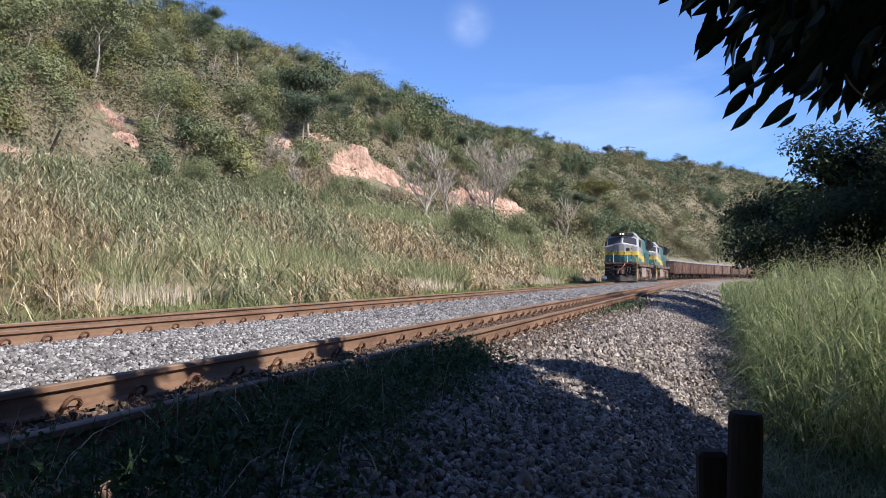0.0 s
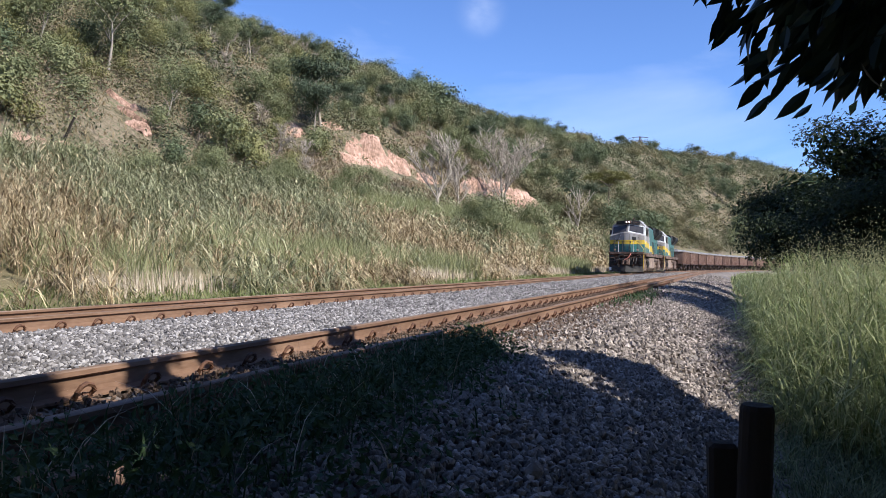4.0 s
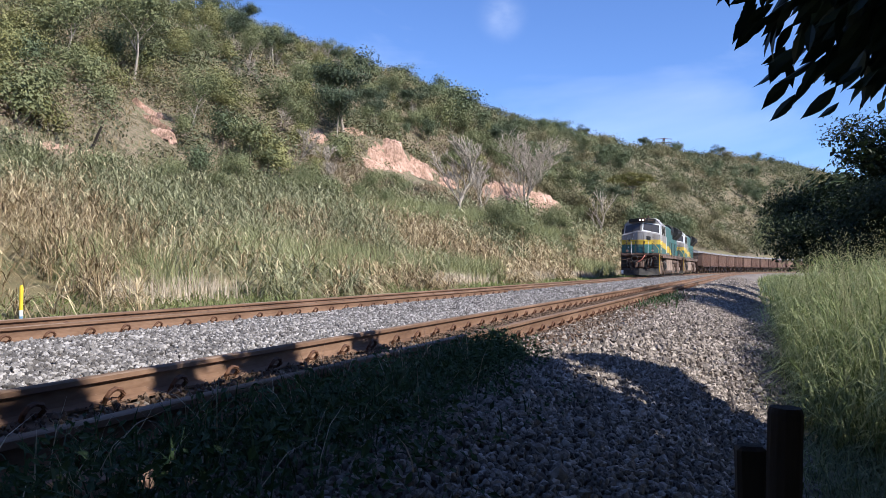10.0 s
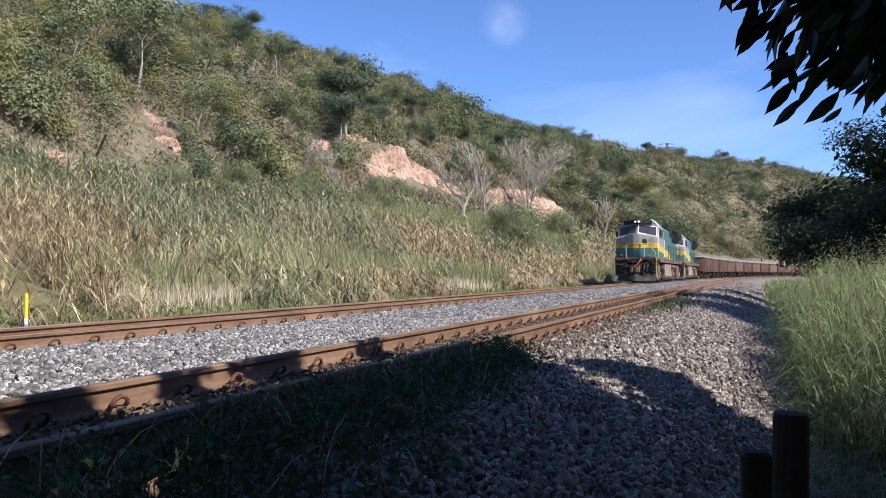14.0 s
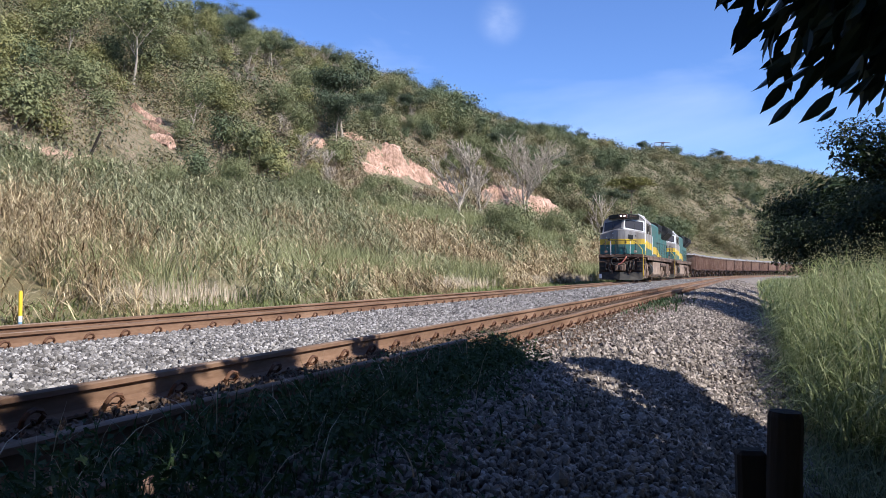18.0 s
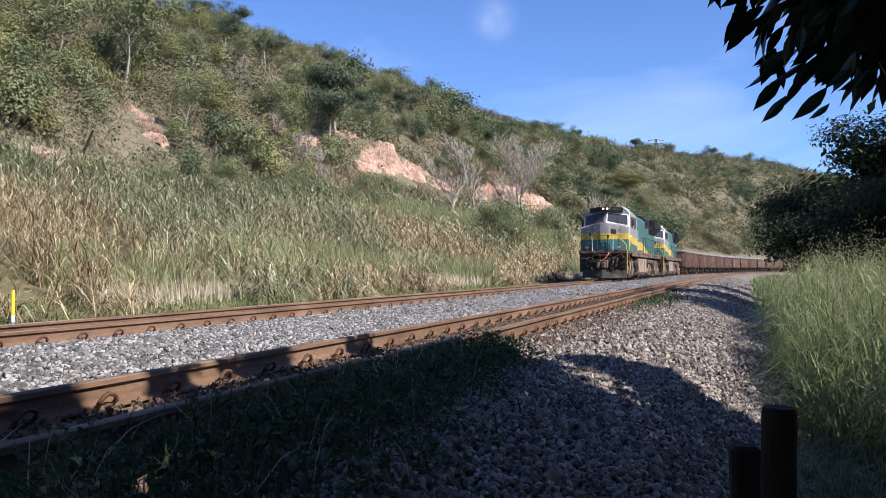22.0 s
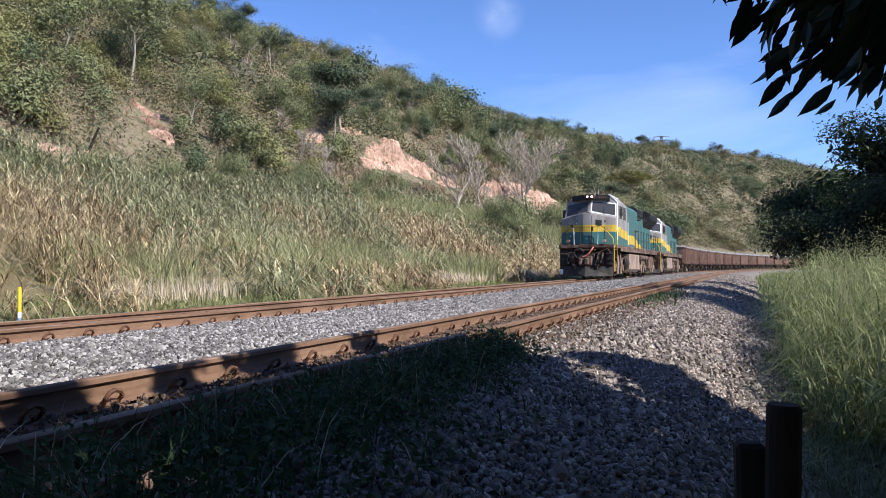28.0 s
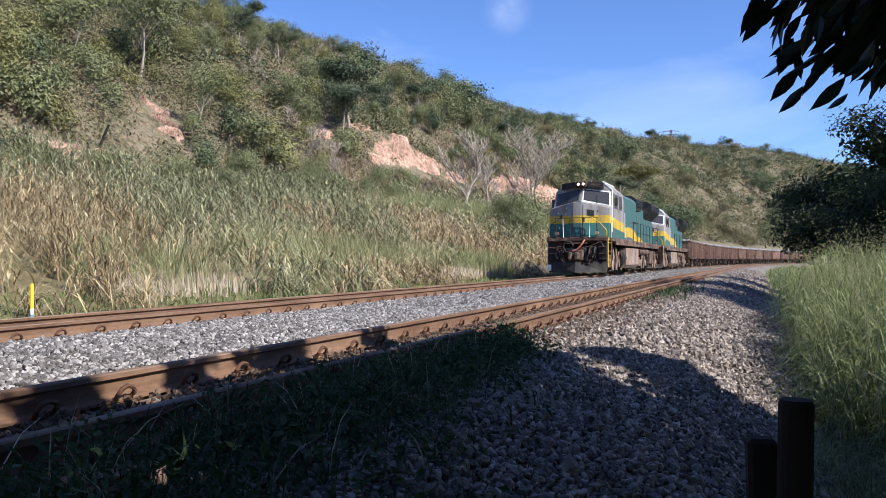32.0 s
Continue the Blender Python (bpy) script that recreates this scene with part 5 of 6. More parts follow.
def wheelset_mesh(radius=WHEEL_R):
    bm = bmesh.new()
    for s in (-1, 1):
        disc_bm(s * 0.44, s * 0.56, 0, 0, radius, 22, bm)
        disc_bm(s * 0.425, s * 0.44, 0, 0, radius + 0.03, 22, bm)
        disc_bm(s * 0.56, s * 0.575, 0, 0, radius * 0.72, 16, bm)
        disc_bm(s * 0.575, s * 0.62, 0, 0, radius * 0.26, 12, bm)
        for k in range(5):
            a = k * 6.2832 / 5
            disc_bm(s * 0.575, s * 0.585, math.cos(a) * radius * 0.5, math.sin(a) * radius * 0.5, radius * 0.09, 8, bm)
    disc_bm(-0.6, 0.6, 0, 0, 0.09, 10, bm)
    me = bpy.data.meshes.new("wheelset")
    bm.to_mesh(me)
    bm.free()
    me.materials.append(M["tread"])
    return me


WHEELS, WAGON_WHEELS = wheelset_mesh(), wheelset_mesh(0.42)


def build_truck(t, y, half):
    """A two-axle truck at y, with its wheelsets as parts of the vehicle."""
    bm = bmesh.new()
    for s in (-1, 1):
        sec = [(y - half - 0.55, 0.62), (y - half - 0.5, 0.86), (y - 0.55, 0.86), (y - 0.35, 0.58), (y + 0.35, 0.58), (y + 0.55, 0.86), (y + half + 0.5, 0.86), (y + half + 0.55, 0.62), (y + 0.5, 0.42), (y - 0.5, 0.42)]
        x0, x1 = s * 0.95, s * 1.12
        n = len(sec)
        solid([(x0, a, b) for a, b in sec] + [(x1, a, b) for a, b in sec],
              [tuple(range(n)), tuple(range(n, 2 * n))] + [(i, (i + 1) % n, n + (i + 1) % n, n + i) for i in range(n)], bm)
    box_bm(-0.95, 0.95, y - 0.3, y + 0.3, 0.55, 0.95, 0.03, bm)
    fr = part("truck_frame", bm, M["dust_steel"], t)
    for s in (-1, 1):
        for dy in (-half, half):
            part("axle_box", disc_bm(s * 1.12, s * 1.25, y + dy, 0.52, 0.19, 12, box_bm(s * 1.1, s * 1.2, y + dy - 0.24, y + dy + 0.24, 0.34, 0.70, 0.03)), M["tank_dust"], fr)
        for dy in (-0.22, 0.0, 0.22):
            part("spring", tube_bm([(s * 1.05, y + dy, 0.45 + 0.035 * k) for k in range(9)], [0.075 if k % 2 else 0.055 for k in range(9)], 8), M["dark_steel"], fr)
        for dy in (-half - 0.45, half + 0.45):
            part("sand_pipe", tube_bm([(s * 1.08, y + dy, 1.25), (s * 1.14, y + dy, 0.8), (s * 1.0, y + dy * 0.98, 0.25), (s * 0.6, y + dy * 0.96, 0.12)], 0.028, 6), M["tank_dust"], fr)
        for dy in (-half * 0.5, half * 0.5):
            part("shock_absorber", tube_bm([(s * 1.2, y + dy, 0.5), (s * 1.2, y + dy * 0.8, 0.9), (s * 1.16, y + dy * 0.7, 1.3)], [0.05, 0.06, 0.035], 8), M["tank_dust"], fr)
            part("brake_hanger", box_bm(s * 1.13, s * 1.22, y + dy - 0.08, y + dy + 0.08, 0.2, 0.62, 0.02), M["tank_dust"], fr)
        part("brake_cylinder", disc_bm(s * 1.0, s * 1.25, y + half + 0.72, 0.95, 0.12, 12), M["dust_steel"], fr)
    wheels = []
    for dy in (-half, half):
        w = part("wheelset", WHEELS, None, t)
        w.location = (0, y + dy, WHEEL_R)
        wheels.append(w)
    return wheels


def build_loco():
    t = thing("locomotive", "grey, yellow and teal diesel locomotive with lit headlights, grimy", "locomotive", "locomotives of the ore train")
    L = LOCO_L
    # deck and front
    deck = part("deck", box_bm(-1.42, 1.42, 0.14, L - 0.35, 1.46, 1.62, 0.02), M["dust_steel"], t)
    part("side_sill", box_bm(1.36, 1.43, 2.2, L - 1.5, 1.32, 1.46, 0.01), M["dust_steel"], deck)
    part("side_sill", box_bm(-1.43, -1.36, 2.2, L - 1.5, 1.32, 1.46, 0.01), M["dust_steel"], deck)
    pilot = part("pilot", solid([(-1.40, 0.30, 0.42), (1.40, 0.30, 0.42), (1.42, 0.30, 1.60), (-1.42, 0.30, 1.60), (-1.40, 0.42, 0.42), (1.40, 0.42, 0.42), (1.42, 0.42, 1.60), (-1.42, 0.42, 1.60)],
                                [(0, 1, 2, 3), (4, 5, 6, 7), (0, 1, 5, 4), (1, 2, 6, 5), (2, 3, 7, 6), (3, 0, 4, 7)]), M["rust_steel"], t, "rust-red front plate")
    part("snow_plough", solid([(-1.40, 0.30, 0.62), (0, -0.05, 0.62), (1.40, 0.30, 0.62), (-1.36, 0.24, 0.14), (0, -0.22, 0.14), (1.36, 0.24, 0.14), (-1.40, 0.40, 0.62), (1.40, 0.40, 0.62), (-1.36, 0.40, 0.14), (1.36, 0.40, 0.14)],
                              [(0, 1, 4, 3), (1, 2, 5, 4), (0, 3, 8, 6), (2, 7, 9, 5), (0, 6, 7, 2, 1), (3, 4, 5, 9, 8), (6, 8, 9, 7)]), M["dark_steel"], pilot, "dark steel plough")
    part("buffer_beam", box_bm(-1.44, 1.44, 0.16, 0.36, 1.40, 1.66, 0.03), M["rust_steel"], pilot)
    coupler = part("coupler", box_bm(-0.16, 0.16, -0.35, 0.32, 0.72, 1.0, 0.05), M["dark_steel"], pilot)
    box_k = box_bm(-0.24, -0.08, -0.55, -0.28, 0.70, 1.02, 0.04)
    box_bm(0.06, 0.26, -0.58, -0.28, 0.70, 1.02, 0.05, box_k)
    part("knuckle", box_k, M["dust_steel"], t)
    part("coupler_pocket", box_bm(-0.45, 0.45, 0.18, 0.30, 0.62, 1.18, 0.03), M["dark_steel"], pilot)
    for pts in ([(-0.62, 0.2, 1.3)] + [(-0.34 + 0.24 * math.cos(a), -0.06, 1.22 + 0.21 * math.sin(a)) for a in (2.6, 3.4, 4.2, 5.0, 5.8, 6.6, 7.4, 8.2, 9.0)],
                [(0.40, 0.1, 1.50), (0.34, -0.06, 1.36), (0.22, -0.1, 1.22), (0.05, -0.1, 1.10), (-0.12, -0.1, 1.06)],
                [(0.62, 0.2, 1.2), (0.6, 0.0, 0.95), (0.5, -0.04, 0.7), (0.4, 0.05, 0.6)], [(-0.72, 0.2, 1.15), (-0.72, 0.0, 0.9), (-0.64, -0.03, 0.65), (-0.55, 0.05, 0.55)],
                [(0.85, 0.2, 1.25), (0.86, 0.02, 1.0), (0.78, -0.03, 0.78)], [(-0.95, 0.2, 1.2), (-0.95, 0.02, 0.95), (-0.88, -0.03, 0.75)]):
        part("brake_hose", tube_bm(pts, 0.038, 7), M["hose"] if abs(pts[0][0]) < 0.6 else M["black"], pilot, "pinkish red hose" if abs(pts[0][0]) < 0.6 else "")
    part("uncoupling_lever", tube_bm([(-1.3, 0.1, 1.2), (-0.6, 0.05, 1.15), (0, 0.0, 1.12), (0.7, 0.05, 1.25), (1.15, 0.08, 1.42), (1.3, 0.1, 1.2)], 0.022, 6), M["dust_steel"], pilot)
    for s in (-1, 1):
        part("ditch_light", tube_bm([(s * 0.92, 0.30, 1.82), (s * 0.92, 0.10, 1.82)], 0.085, 12), M["tank_dust"], t)
        for k in range(4):
            part("step", box_bm(s * 1.08, s * 1.42, 0.45, 0.95, 0.40 + 0.32 * k, 0.43 + 0.32 * k), M["dust_steel"], t)
        part("step_guard", box_bm(s * 1.41, s * 1.44, 0.40, 0.46, 0.36, 1.62), M["yellow_rail"] if s > 0 else M["dust_steel"], t)
        part("step_guard", box_bm(s * 1.41, s * 1.44, 0.95, 1.01, 0.36, 1.62), M["dust_steel"], t)
        # front handrails: yellow on the sunny right, the left one's shade put in as brown
        part("front_handrail", tube_bm([(s * 1.38, 0.35, 0.7), (s * 1.38, 0.32, 1.5), (s * 1.36, 0.22, 1.95), (s * 1.10, 0.10, 2.3), (s * 0.72, 0.06, 2.56)], 0.02, 6), M["yellow_rail"] if s > 0 else M["dust_steel"], t, "yellow handrail")
        part("front_handrail", tube_bm([(s * 1.42, 1.02, 0.9), (s * 1.42, 1.02, 2.3), (s * 1.44, 1.5, 2.55), (s * 1.44, 1.9, 2.6)], 0.022, 6), M["yellow_rail"], t, "yellow handrail")
        for q in (0.30, 0.62, 0.95):
            part("front_post", tube_bm([(s * q, 0.14, 1.62), (s * q, 0.14, 2.55)], 0.018, 6), M["white_paint"] if q == 0.62 else M["dark_steel"], t)
    part("front_gate_rail", tube_bm([(-1.0, 0.14, 2.55), (-0.3, 0.12, 2.56), (0.3, 0.12, 2.56), (1.0, 0.14, 2.55)], 0.016, 6), M["dark_steel"], t)
    part("marker_flag", box_bm(-1.40, -1.22, 0.14, 0.17, 0.22, 0.48, 0.01), M["white_paint"], pilot, "small white plate")
    for s in (-1, 1):
        # solid black plates stand in for the shade inside open step wells
        part("step_well", box_bm(s * 1.02, s * 1.40, 0.255, 0.305, 0.66, 1.36, 0.01), M["black"], pilot, "black plate for the shade inside a step well")
        for k in range(3):
            part("front_step", box_bm(s * 1.04, s * 1.38, 0.16, 0.29, 0.72 + 0.24 * k, 0.75 + 0.24 * k), M["dust_steel"], pilot)
        part("hose_rack", box_bm(s * 0.62, s * 0.92, 0.18, 0.30, 1.08, 1.24, 0.02), M["dust_steel"], pilot)
        for k in range(4):
            x = s * (0.64 + 0.08 * k)
            part("control_hose", tube_bm([(x, 0.2, 1.12), (x, 0.08, 1.0), (x + 0.03, 0.05, 0.82), (x + 0.05, 0.1, 0.72)], 0.02, 6), M["black"] if k % 2 else M["dust_steel"], pilot)
        part("plough_brace", box_bm(s * 0.5, s * 0.62, 0.02, 0.32, 0.5, 0.7, 0.02), M["dust_steel"], pilot)
    part("draft_gear", box_bm(-0.34, 0.34, -0.02, 0.22, 0.66, 1.12, 0.04), M["dust_steel"], pilot, "dusty coupler housing")
    part("centre_step", box_bm(-0.5, 0.5, 0.05, 0.3, 1.34, 1.39), M["dust_steel"], pilot)
        # nose: a narrow flat middle between two swept facets
    zt, zs, hw, yc, yf = 3.38, 3.02, 1.38, 0.60, 0.24
    low = [(-hw, yc, 1.62), (-0.2, yf, 1.62), (0.2, yf, 1.62), (hw, yc, 1.62), (hw, 1.75, 1.62), (-hw, 1.75, 1.62)]
    high = [(-hw, yc + 0.07, zs), (-0.2, yf + 0.08, zt - 0.08), (0.2, yf + 0.08, zt - 0.08), (hw, yc + 0.07, zs), (hw, 1.75, zs + 0.2), (-hw, 1.75, zs + 0.2)]
    nose = part("nose", solid(low + high + [(-0.2, 1.75, zt + 0.06), (0.2, 1.75, zt + 0.06)],
                              [(0, 1, 7, 6), (1, 2, 8, 7), (2, 3, 9, 8), (3, 4, 10, 9), (5, 0, 6, 11), (6, 7, 12, 11), (7, 8, 13, 12), (8, 9, 10, 13), (0, 5, 4, 3, 2, 1), (4, 5, 11, 12, 13, 10)]), M["cab_paint"], t, "grey nose with a yellow and teal band")
    fr, fl, fc = (low[2], low[3], high[3], high[2]), (low[0], low[1], high[1], high[0]), (low[1], low[2], high[2], high[1])
    part("nose_door", panel_on(*patch(*fr, 0.05, 0.58, 0.06, 0.95), 0.018), M["cab_paint"], nose)
    part("door_window_frame", panel_on(*patch(*fr, 0.19, 0.48, 0.64, 0.84), 0.026), M["cab_paint"], nose)
    part("door_window", panel_on(*patch(*fr, 0.21, 0.46, 0.65, 0.83), 0.034), M["black"], nose, "small dark door window")
    for v in (0.2, 0.5, 0.8):
        part("door_hinge", panel_on(*patch(*fr, 0.57, 0.62, v, v + 0.05), 0.03), M["dark_steel"], nose)
    part("door_handle", panel_on(*patch(*fr, 0.08, 0.12, 0.46, 0.58), 0.035), M["dark_steel"], nose)
    for u, v in ((0.30, 0.62), (0.36, 0.78), (0.62, 0.40), (0.70, 0.70), (0.72, 0.88), (0.42, 0.30), (0.86, 0.56)):
        part("nose_bolt", panel_on(*patch(*fl, u, u + 0.032, v, v + 0.03), 0.012), M["white_paint"], nose)
    part("emblem", panel_on(*patch(*fl, 0.44, 0.56, 0.60, 0.71), 0.010), M["dark_steel"], nose, "small dark emblem")
    part("ridge_plate", panel_on(*patch(*fc, 0.08, 0.92, 0.05, 0.97), 0.010), M["cab_paint"], nose)
    # cab
    zc = 4.18
    cab = part("cab", solid([(-1.38, 1.15, 1.62), (1.38, 1.15, 1.62), (1.38, 4.7, 1.62), (-1.38, 4.7, 1.62),
                             (-1.38, 1.36, 3.1), (0, 1.08, 3.42), (1.38, 1.36, 3.1),
                             (-1.32, 1.72, 3.98), (0, 1.46, zc), (1.32, 1.72, 3.98), (1.38, 4.7, 3.5), (-1.38, 4.7, 3.5), (1.32, 4.7, 3.98), (-1.32, 4.7, 3.98), (0, 4.7, zc)],
                            [(0, 1, 2, 3), (0, 4, 5, 6, 1), (4, 7, 8, 5), (5, 8, 9, 6), (1, 6, 10, 2), (6, 9, 12, 10), (0, 3, 11, 4), (4, 11, 13, 7), (7, 13, 14, 8), (8, 14, 12, 9), (2, 10, 12, 14, 13, 11, 3)]), M["side_paint"], t, "grey cab with yellow band")
    wr = ((0, 1.08, 3.42), (1.38, 1.36, 3.1), (1.32, 1.72, 3.98), (0, 1.46, zc))
    wl = ((-1.38, 1.36, 3.1), (0, 1.08, 3.42), (0, 1.46, zc), (-1.32, 1.72, 3.98))
    for face, side in ((wr, 1), (wl, -1)):
        part("windshield_frame", panel_on(*patch(*face, 0.04, 0.97, 0.03, 0.88), 0.012), M["white_paint"] if side > 0 else M["cab_paint"], cab)
        part("windshield", panel_on(*patch(*face, 0.08, 0.92, 0.10, 0.82), 0.022), M["glass"], cab, "dark windshield")
        part("wiper", panel_on(*patch(*face, 0.50, 0.53, 0.06, 0.55), 0.04), M["black"], cab)
        part("wiper_blade", panel_on(*patch(*face, 0.30, 0.58, 0.16, 0.19), 0.035), M["dark_steel"], cab)
    part("corner_trim", tube_bm([(1.38, 1.35, 1.9), (1.39, 1.34, 3.08), (1.34, 1.70, 3.98), (0.90, 1.66, 4.40), (0.90, 4.6, 4.40)], 0.035, 6), M["white_paint"], cab, "white edge trim")
    part("sill_trim", tube_bm([(0.0, 1.04, 3.42), (1.38, 1.33, 3.1)], 0.035, 6), M["white_paint"], cab, "white edge trim")
    roof = part("cab_roof", solid([(-1.33, 1.70, 3.96), (0, 1.40, 4.16), (1.33, 1.70, 3.96), (1.33, 4.7, 3.96), (-1.33, 4.7, 3.96), (-0.90, 1.70, 4.38), (0, 1.50, 4.42), (0.90, 1.70, 4.38), (0.90, 4.65, 4.38), (-0.90, 4.65, 4.38), (0, 4.65, 4.42), (0, 4.7, 4.16)],
                                 [(0, 1, 6, 5), (1, 2, 7, 6), (2, 3, 8, 7), (0, 5, 9, 4), (5, 6, 10, 9), (6, 7, 8, 10), (3, 11, 10, 8), (11, 4, 9, 10), (0, 4, 11, 1), (1, 11, 3, 2)]), M["side_paint"], t, "grey cab roof")
    part("lamp_housing", box_bm(-0.26, 0.24, 1.16, 1.55, 4.10, 4.40, 0.03), M["rust_steel"], roof)
    for x in (-0.12, 0.11):
        part("lamp_ring", tube_bm([(x, 1.175, 4.26), (x, 1.13, 4.26)], 0.092, 14), M["dark_steel"], roof)
        bm = bmesh.new()
        bmesh.ops.create_uvsphere(bm, u_segments=14, v_segments=8, radius=0.064)
        for v in bm.verts:
            v.co = Vector((v.co.x + x, v.co.y * 0.5 + 1.125, v.co.z + 4.26))
        part("headlight", bm, M["lamp"], roof, "glowing headlight", True)
    for s in (-1, 1):
        f = ((s * 0.30, 1.30, 4.14), (s * 0.98, 1.46, 4.06), (s * 0.98, 1.44, 4.33), (s * 0.30, 1.28, 4.40))
        part("number_board", solid([*f, (s * 0.30, 1.5, 4.14), (s * 0.98, 1.66, 4.06), (s * 0.98, 1.66, 4.33), (s * 0.30, 1.5, 4.40)],
                                   [(0, 1, 2, 3), (4, 5, 6, 7), (0, 1, 5, 4), (1, 2, 6, 5), (2, 3, 7, 6), (3, 0, 4, 7)]), M["black"], roof, "black number board")
        if s > 0:
            for k in range(4):
                part("number_bar", panel_on(*patch(*f, 0.20 + 0.16 * k, 0.31 + 0.16 * k, 0.32, 0.70), 0.008), M["dust_steel"], roof)
    part("horn", tube_bm([(0.3, 3.0, 4.42), (0.3, 2.95, 4.58), (0.3, 2.6, 4.62)], [0.03, 0.05, 0.09], 8), M["dust_steel"], roof)
    part("antenna", tube_bm([(-0.5, 3.6, 4.35), (-0.5, 3.6, 4.85)], 0.012, 5), M["dark_steel"], roof)
    for s in (-1, 1):
        for y0, y1 in ((2.0, 2.85), (3.2, 4.05)):
            part("side_window", box_bm(s * 1.345, s * 1.392, y0, y1, 3.08, 3.80, 0.01), M["glass"], cab, "dark cab side window")
            part("window_frame", box_bm(s * 1.34, s * 1.386, y0 - 0.05, y1 + 0.05, 3.02, 3.86, 0.01), M["cab_paint"], cab)
        part("cab_handrail", tube_bm([(s * 1.44, 4.5, 1.7), (s * 1.44, 4.5, 3.0)], 0.02, 6), M["white_paint"], cab)
        part("mirror", box_bm(s * 1.42, s * 1.57, 1.85, 1.9, 3.2, 3.6, 0.01), M["dark_steel"], cab)
    # hood and machinery
    sec = [(-0.92, 1.62), (-0.92, 3.75), (-0.72, 3.95), (0.72, 3.95), (0.92, 3.75), (0.92, 1.62)]
    hood = part("hood", extrude_y(sec, 4.7, L - 1.1), M["hood_paint"], t, "teal hood with a wavy yellow band")
    sec = [(-1.36, 1.62), (-1.36, 3.85), (-1.15, 4.05), (1.15, 4.05), (1.36, 3.85), (1.36, 1.62)]
    part("equipment_cabin", extrude_y(sec, 4.7, 8.6), M["hood_paint"], t, "teal equipment cabin behind the cab")
    blower = part("dynamic_brake", extrude_y([(-1.20, 3.50), (-1.30, 4.15), (-1.05, 4.30), (1.05, 4.30), (1.30, 4.15), (1.20, 3.50)], 8.8, 11.4), M["dark_steel"], t, "dark grille housing")
    for k in range(9):
        for s in (-1, 1):
            part("louvre", box_bm(s * 1.24, s * 1.325, 8.86 + k * 0.28, 9.0 + k * 0.28, 3.68, 4.1), M["black"], blower)
    rad = part("radiator", extrude_y([(-0.92, 3.2), (-1.44, 3.75), (-1.44, 4.15), (-1.1, 4.36), (1.1, 4.36), (1.44, 4.15), (1.44, 3.75), (0.92, 3.2)], L - 5.0, L - 1.3), M["dark_steel"], t, "flared dark radiator housing")
    for k in range(10):
        part("radiator_louvre", box_bm(1.43, 1.46, L - 4.8 + k * 0.34, L - 4.62 + k * 0.34, 3.78, 4.12), M["black"], rad)
    part("exhaust_stack", box_bm(-0.35, 0.35, 12.3, 13.2, 3.9, 4.32, 0.05), M["dark_steel"], hood)
    for k in range(16):
        y = 8.7 + k * 0.72
        if y < L - 1.8:
            for s in (-1, 1):
                part("hood_door", box_bm(s * 0.915, s * 0.935, y, y + 0.64, 1.8, 3.25, 0.008), M["hood_paint"], hood)
    for s in (-1, 1):
        part("walkway_handrail", tube_bm([(s * 1.40, 7.4, 2.68), (s * 1.40, L - 0.7, 2.68)], 0.018, 6), M["dark_steel"], t)
        for k in range(10):
            y = 7.5 + k * (L - 8.3) / 9
            part("handrail_post", tube_bm([(s * 1.40, y, 1.5), (s * 1.40, y, 2.68)], 0.018, 6), M["dark_steel"], t)
        part("air_tank", tube_bm([(s * 1.2, 10.0, 1.12), (s * 1.2, 10.2, 1.12), (s * 1.2, 13.6, 1.12)], 0.15, 12), M["dust_steel"], t)
    part("fuel_tank", extrude_y([(-1.36, 1.24), (-1.36, 0.45), (-1.22, 0.28), (1.22, 0.28), (1.36, 0.45), (1.36, 1.24)], 5.3, 9.4), M["tank_dust"], t, "dusty brown fuel tank")
    for s in (-1, 1):
        part("air_reservoir", tube_bm([(s * 1.0, 4.75, 0.78), (s * 1.0, 4.8, 0.78), (s * 1.0, 5.25, 0.78), (s * 1.0, 5.3, 0.78)], [0.30, 0.40, 0.40, 0.3], 16), M["dark_steel"], t)
    part("side_box", box_bm(0.9, 1.34, 14.0, 15.6, 0.45, 1.2, 0.03), M["dust_steel"], t, "dusty equipment box under the deck")
    part("side_box", box_bm(-1.34, -0.9, 14.0, 15.6, 0.45, 1.2, 0.03), M["dust_steel"], t)
    part("underframe", box_bm(-0.6, 0.6, 1.0, L - 1.0, 0.95, 1.42, 0.02), M["dark_steel"], t)
    part("rear_plate", box_bm(-1.40, 1.40, L - 0.42, L - 0.30, 0.42, 1.6), M["rust_steel"], t)
    part("rear_coupler", box_bm(-0.15, 0.15, L - 0.3, L + 0.2, 0.72, 1.0, 0.04), M["dark_steel"], t)
    for y in (3.0, 11.9, L - 2.7):
        build_truck(t, y, 0.95)
    for ob in t.children_recursive:                # reshaped to fit the camera's view: lower body, higher deck, narrower front
        if ob.data and not ob.name.startswith("wheelset"):
            n = len(ob.data.vertices)
            co = np.empty(n * 3, dtype=np.float32)
            ob.data.vertices.foreach_get("co", co)
            co = co.reshape(n, 3)
            co[:, 2] = np.interp(co[:, 2], [-1, 0.95, 1.40, 4.26, 5.0], [-1, 0.95, 1.48, 4.14, 4.83])
            co[:, 0] *= np.where((co[:, 1] < 0.5) & (co[:, 2] < 1.80), 0.94, 0.97)
            ob.data.vertices.foreach_set("co", co.ravel())
            ob.data.update()
    return t


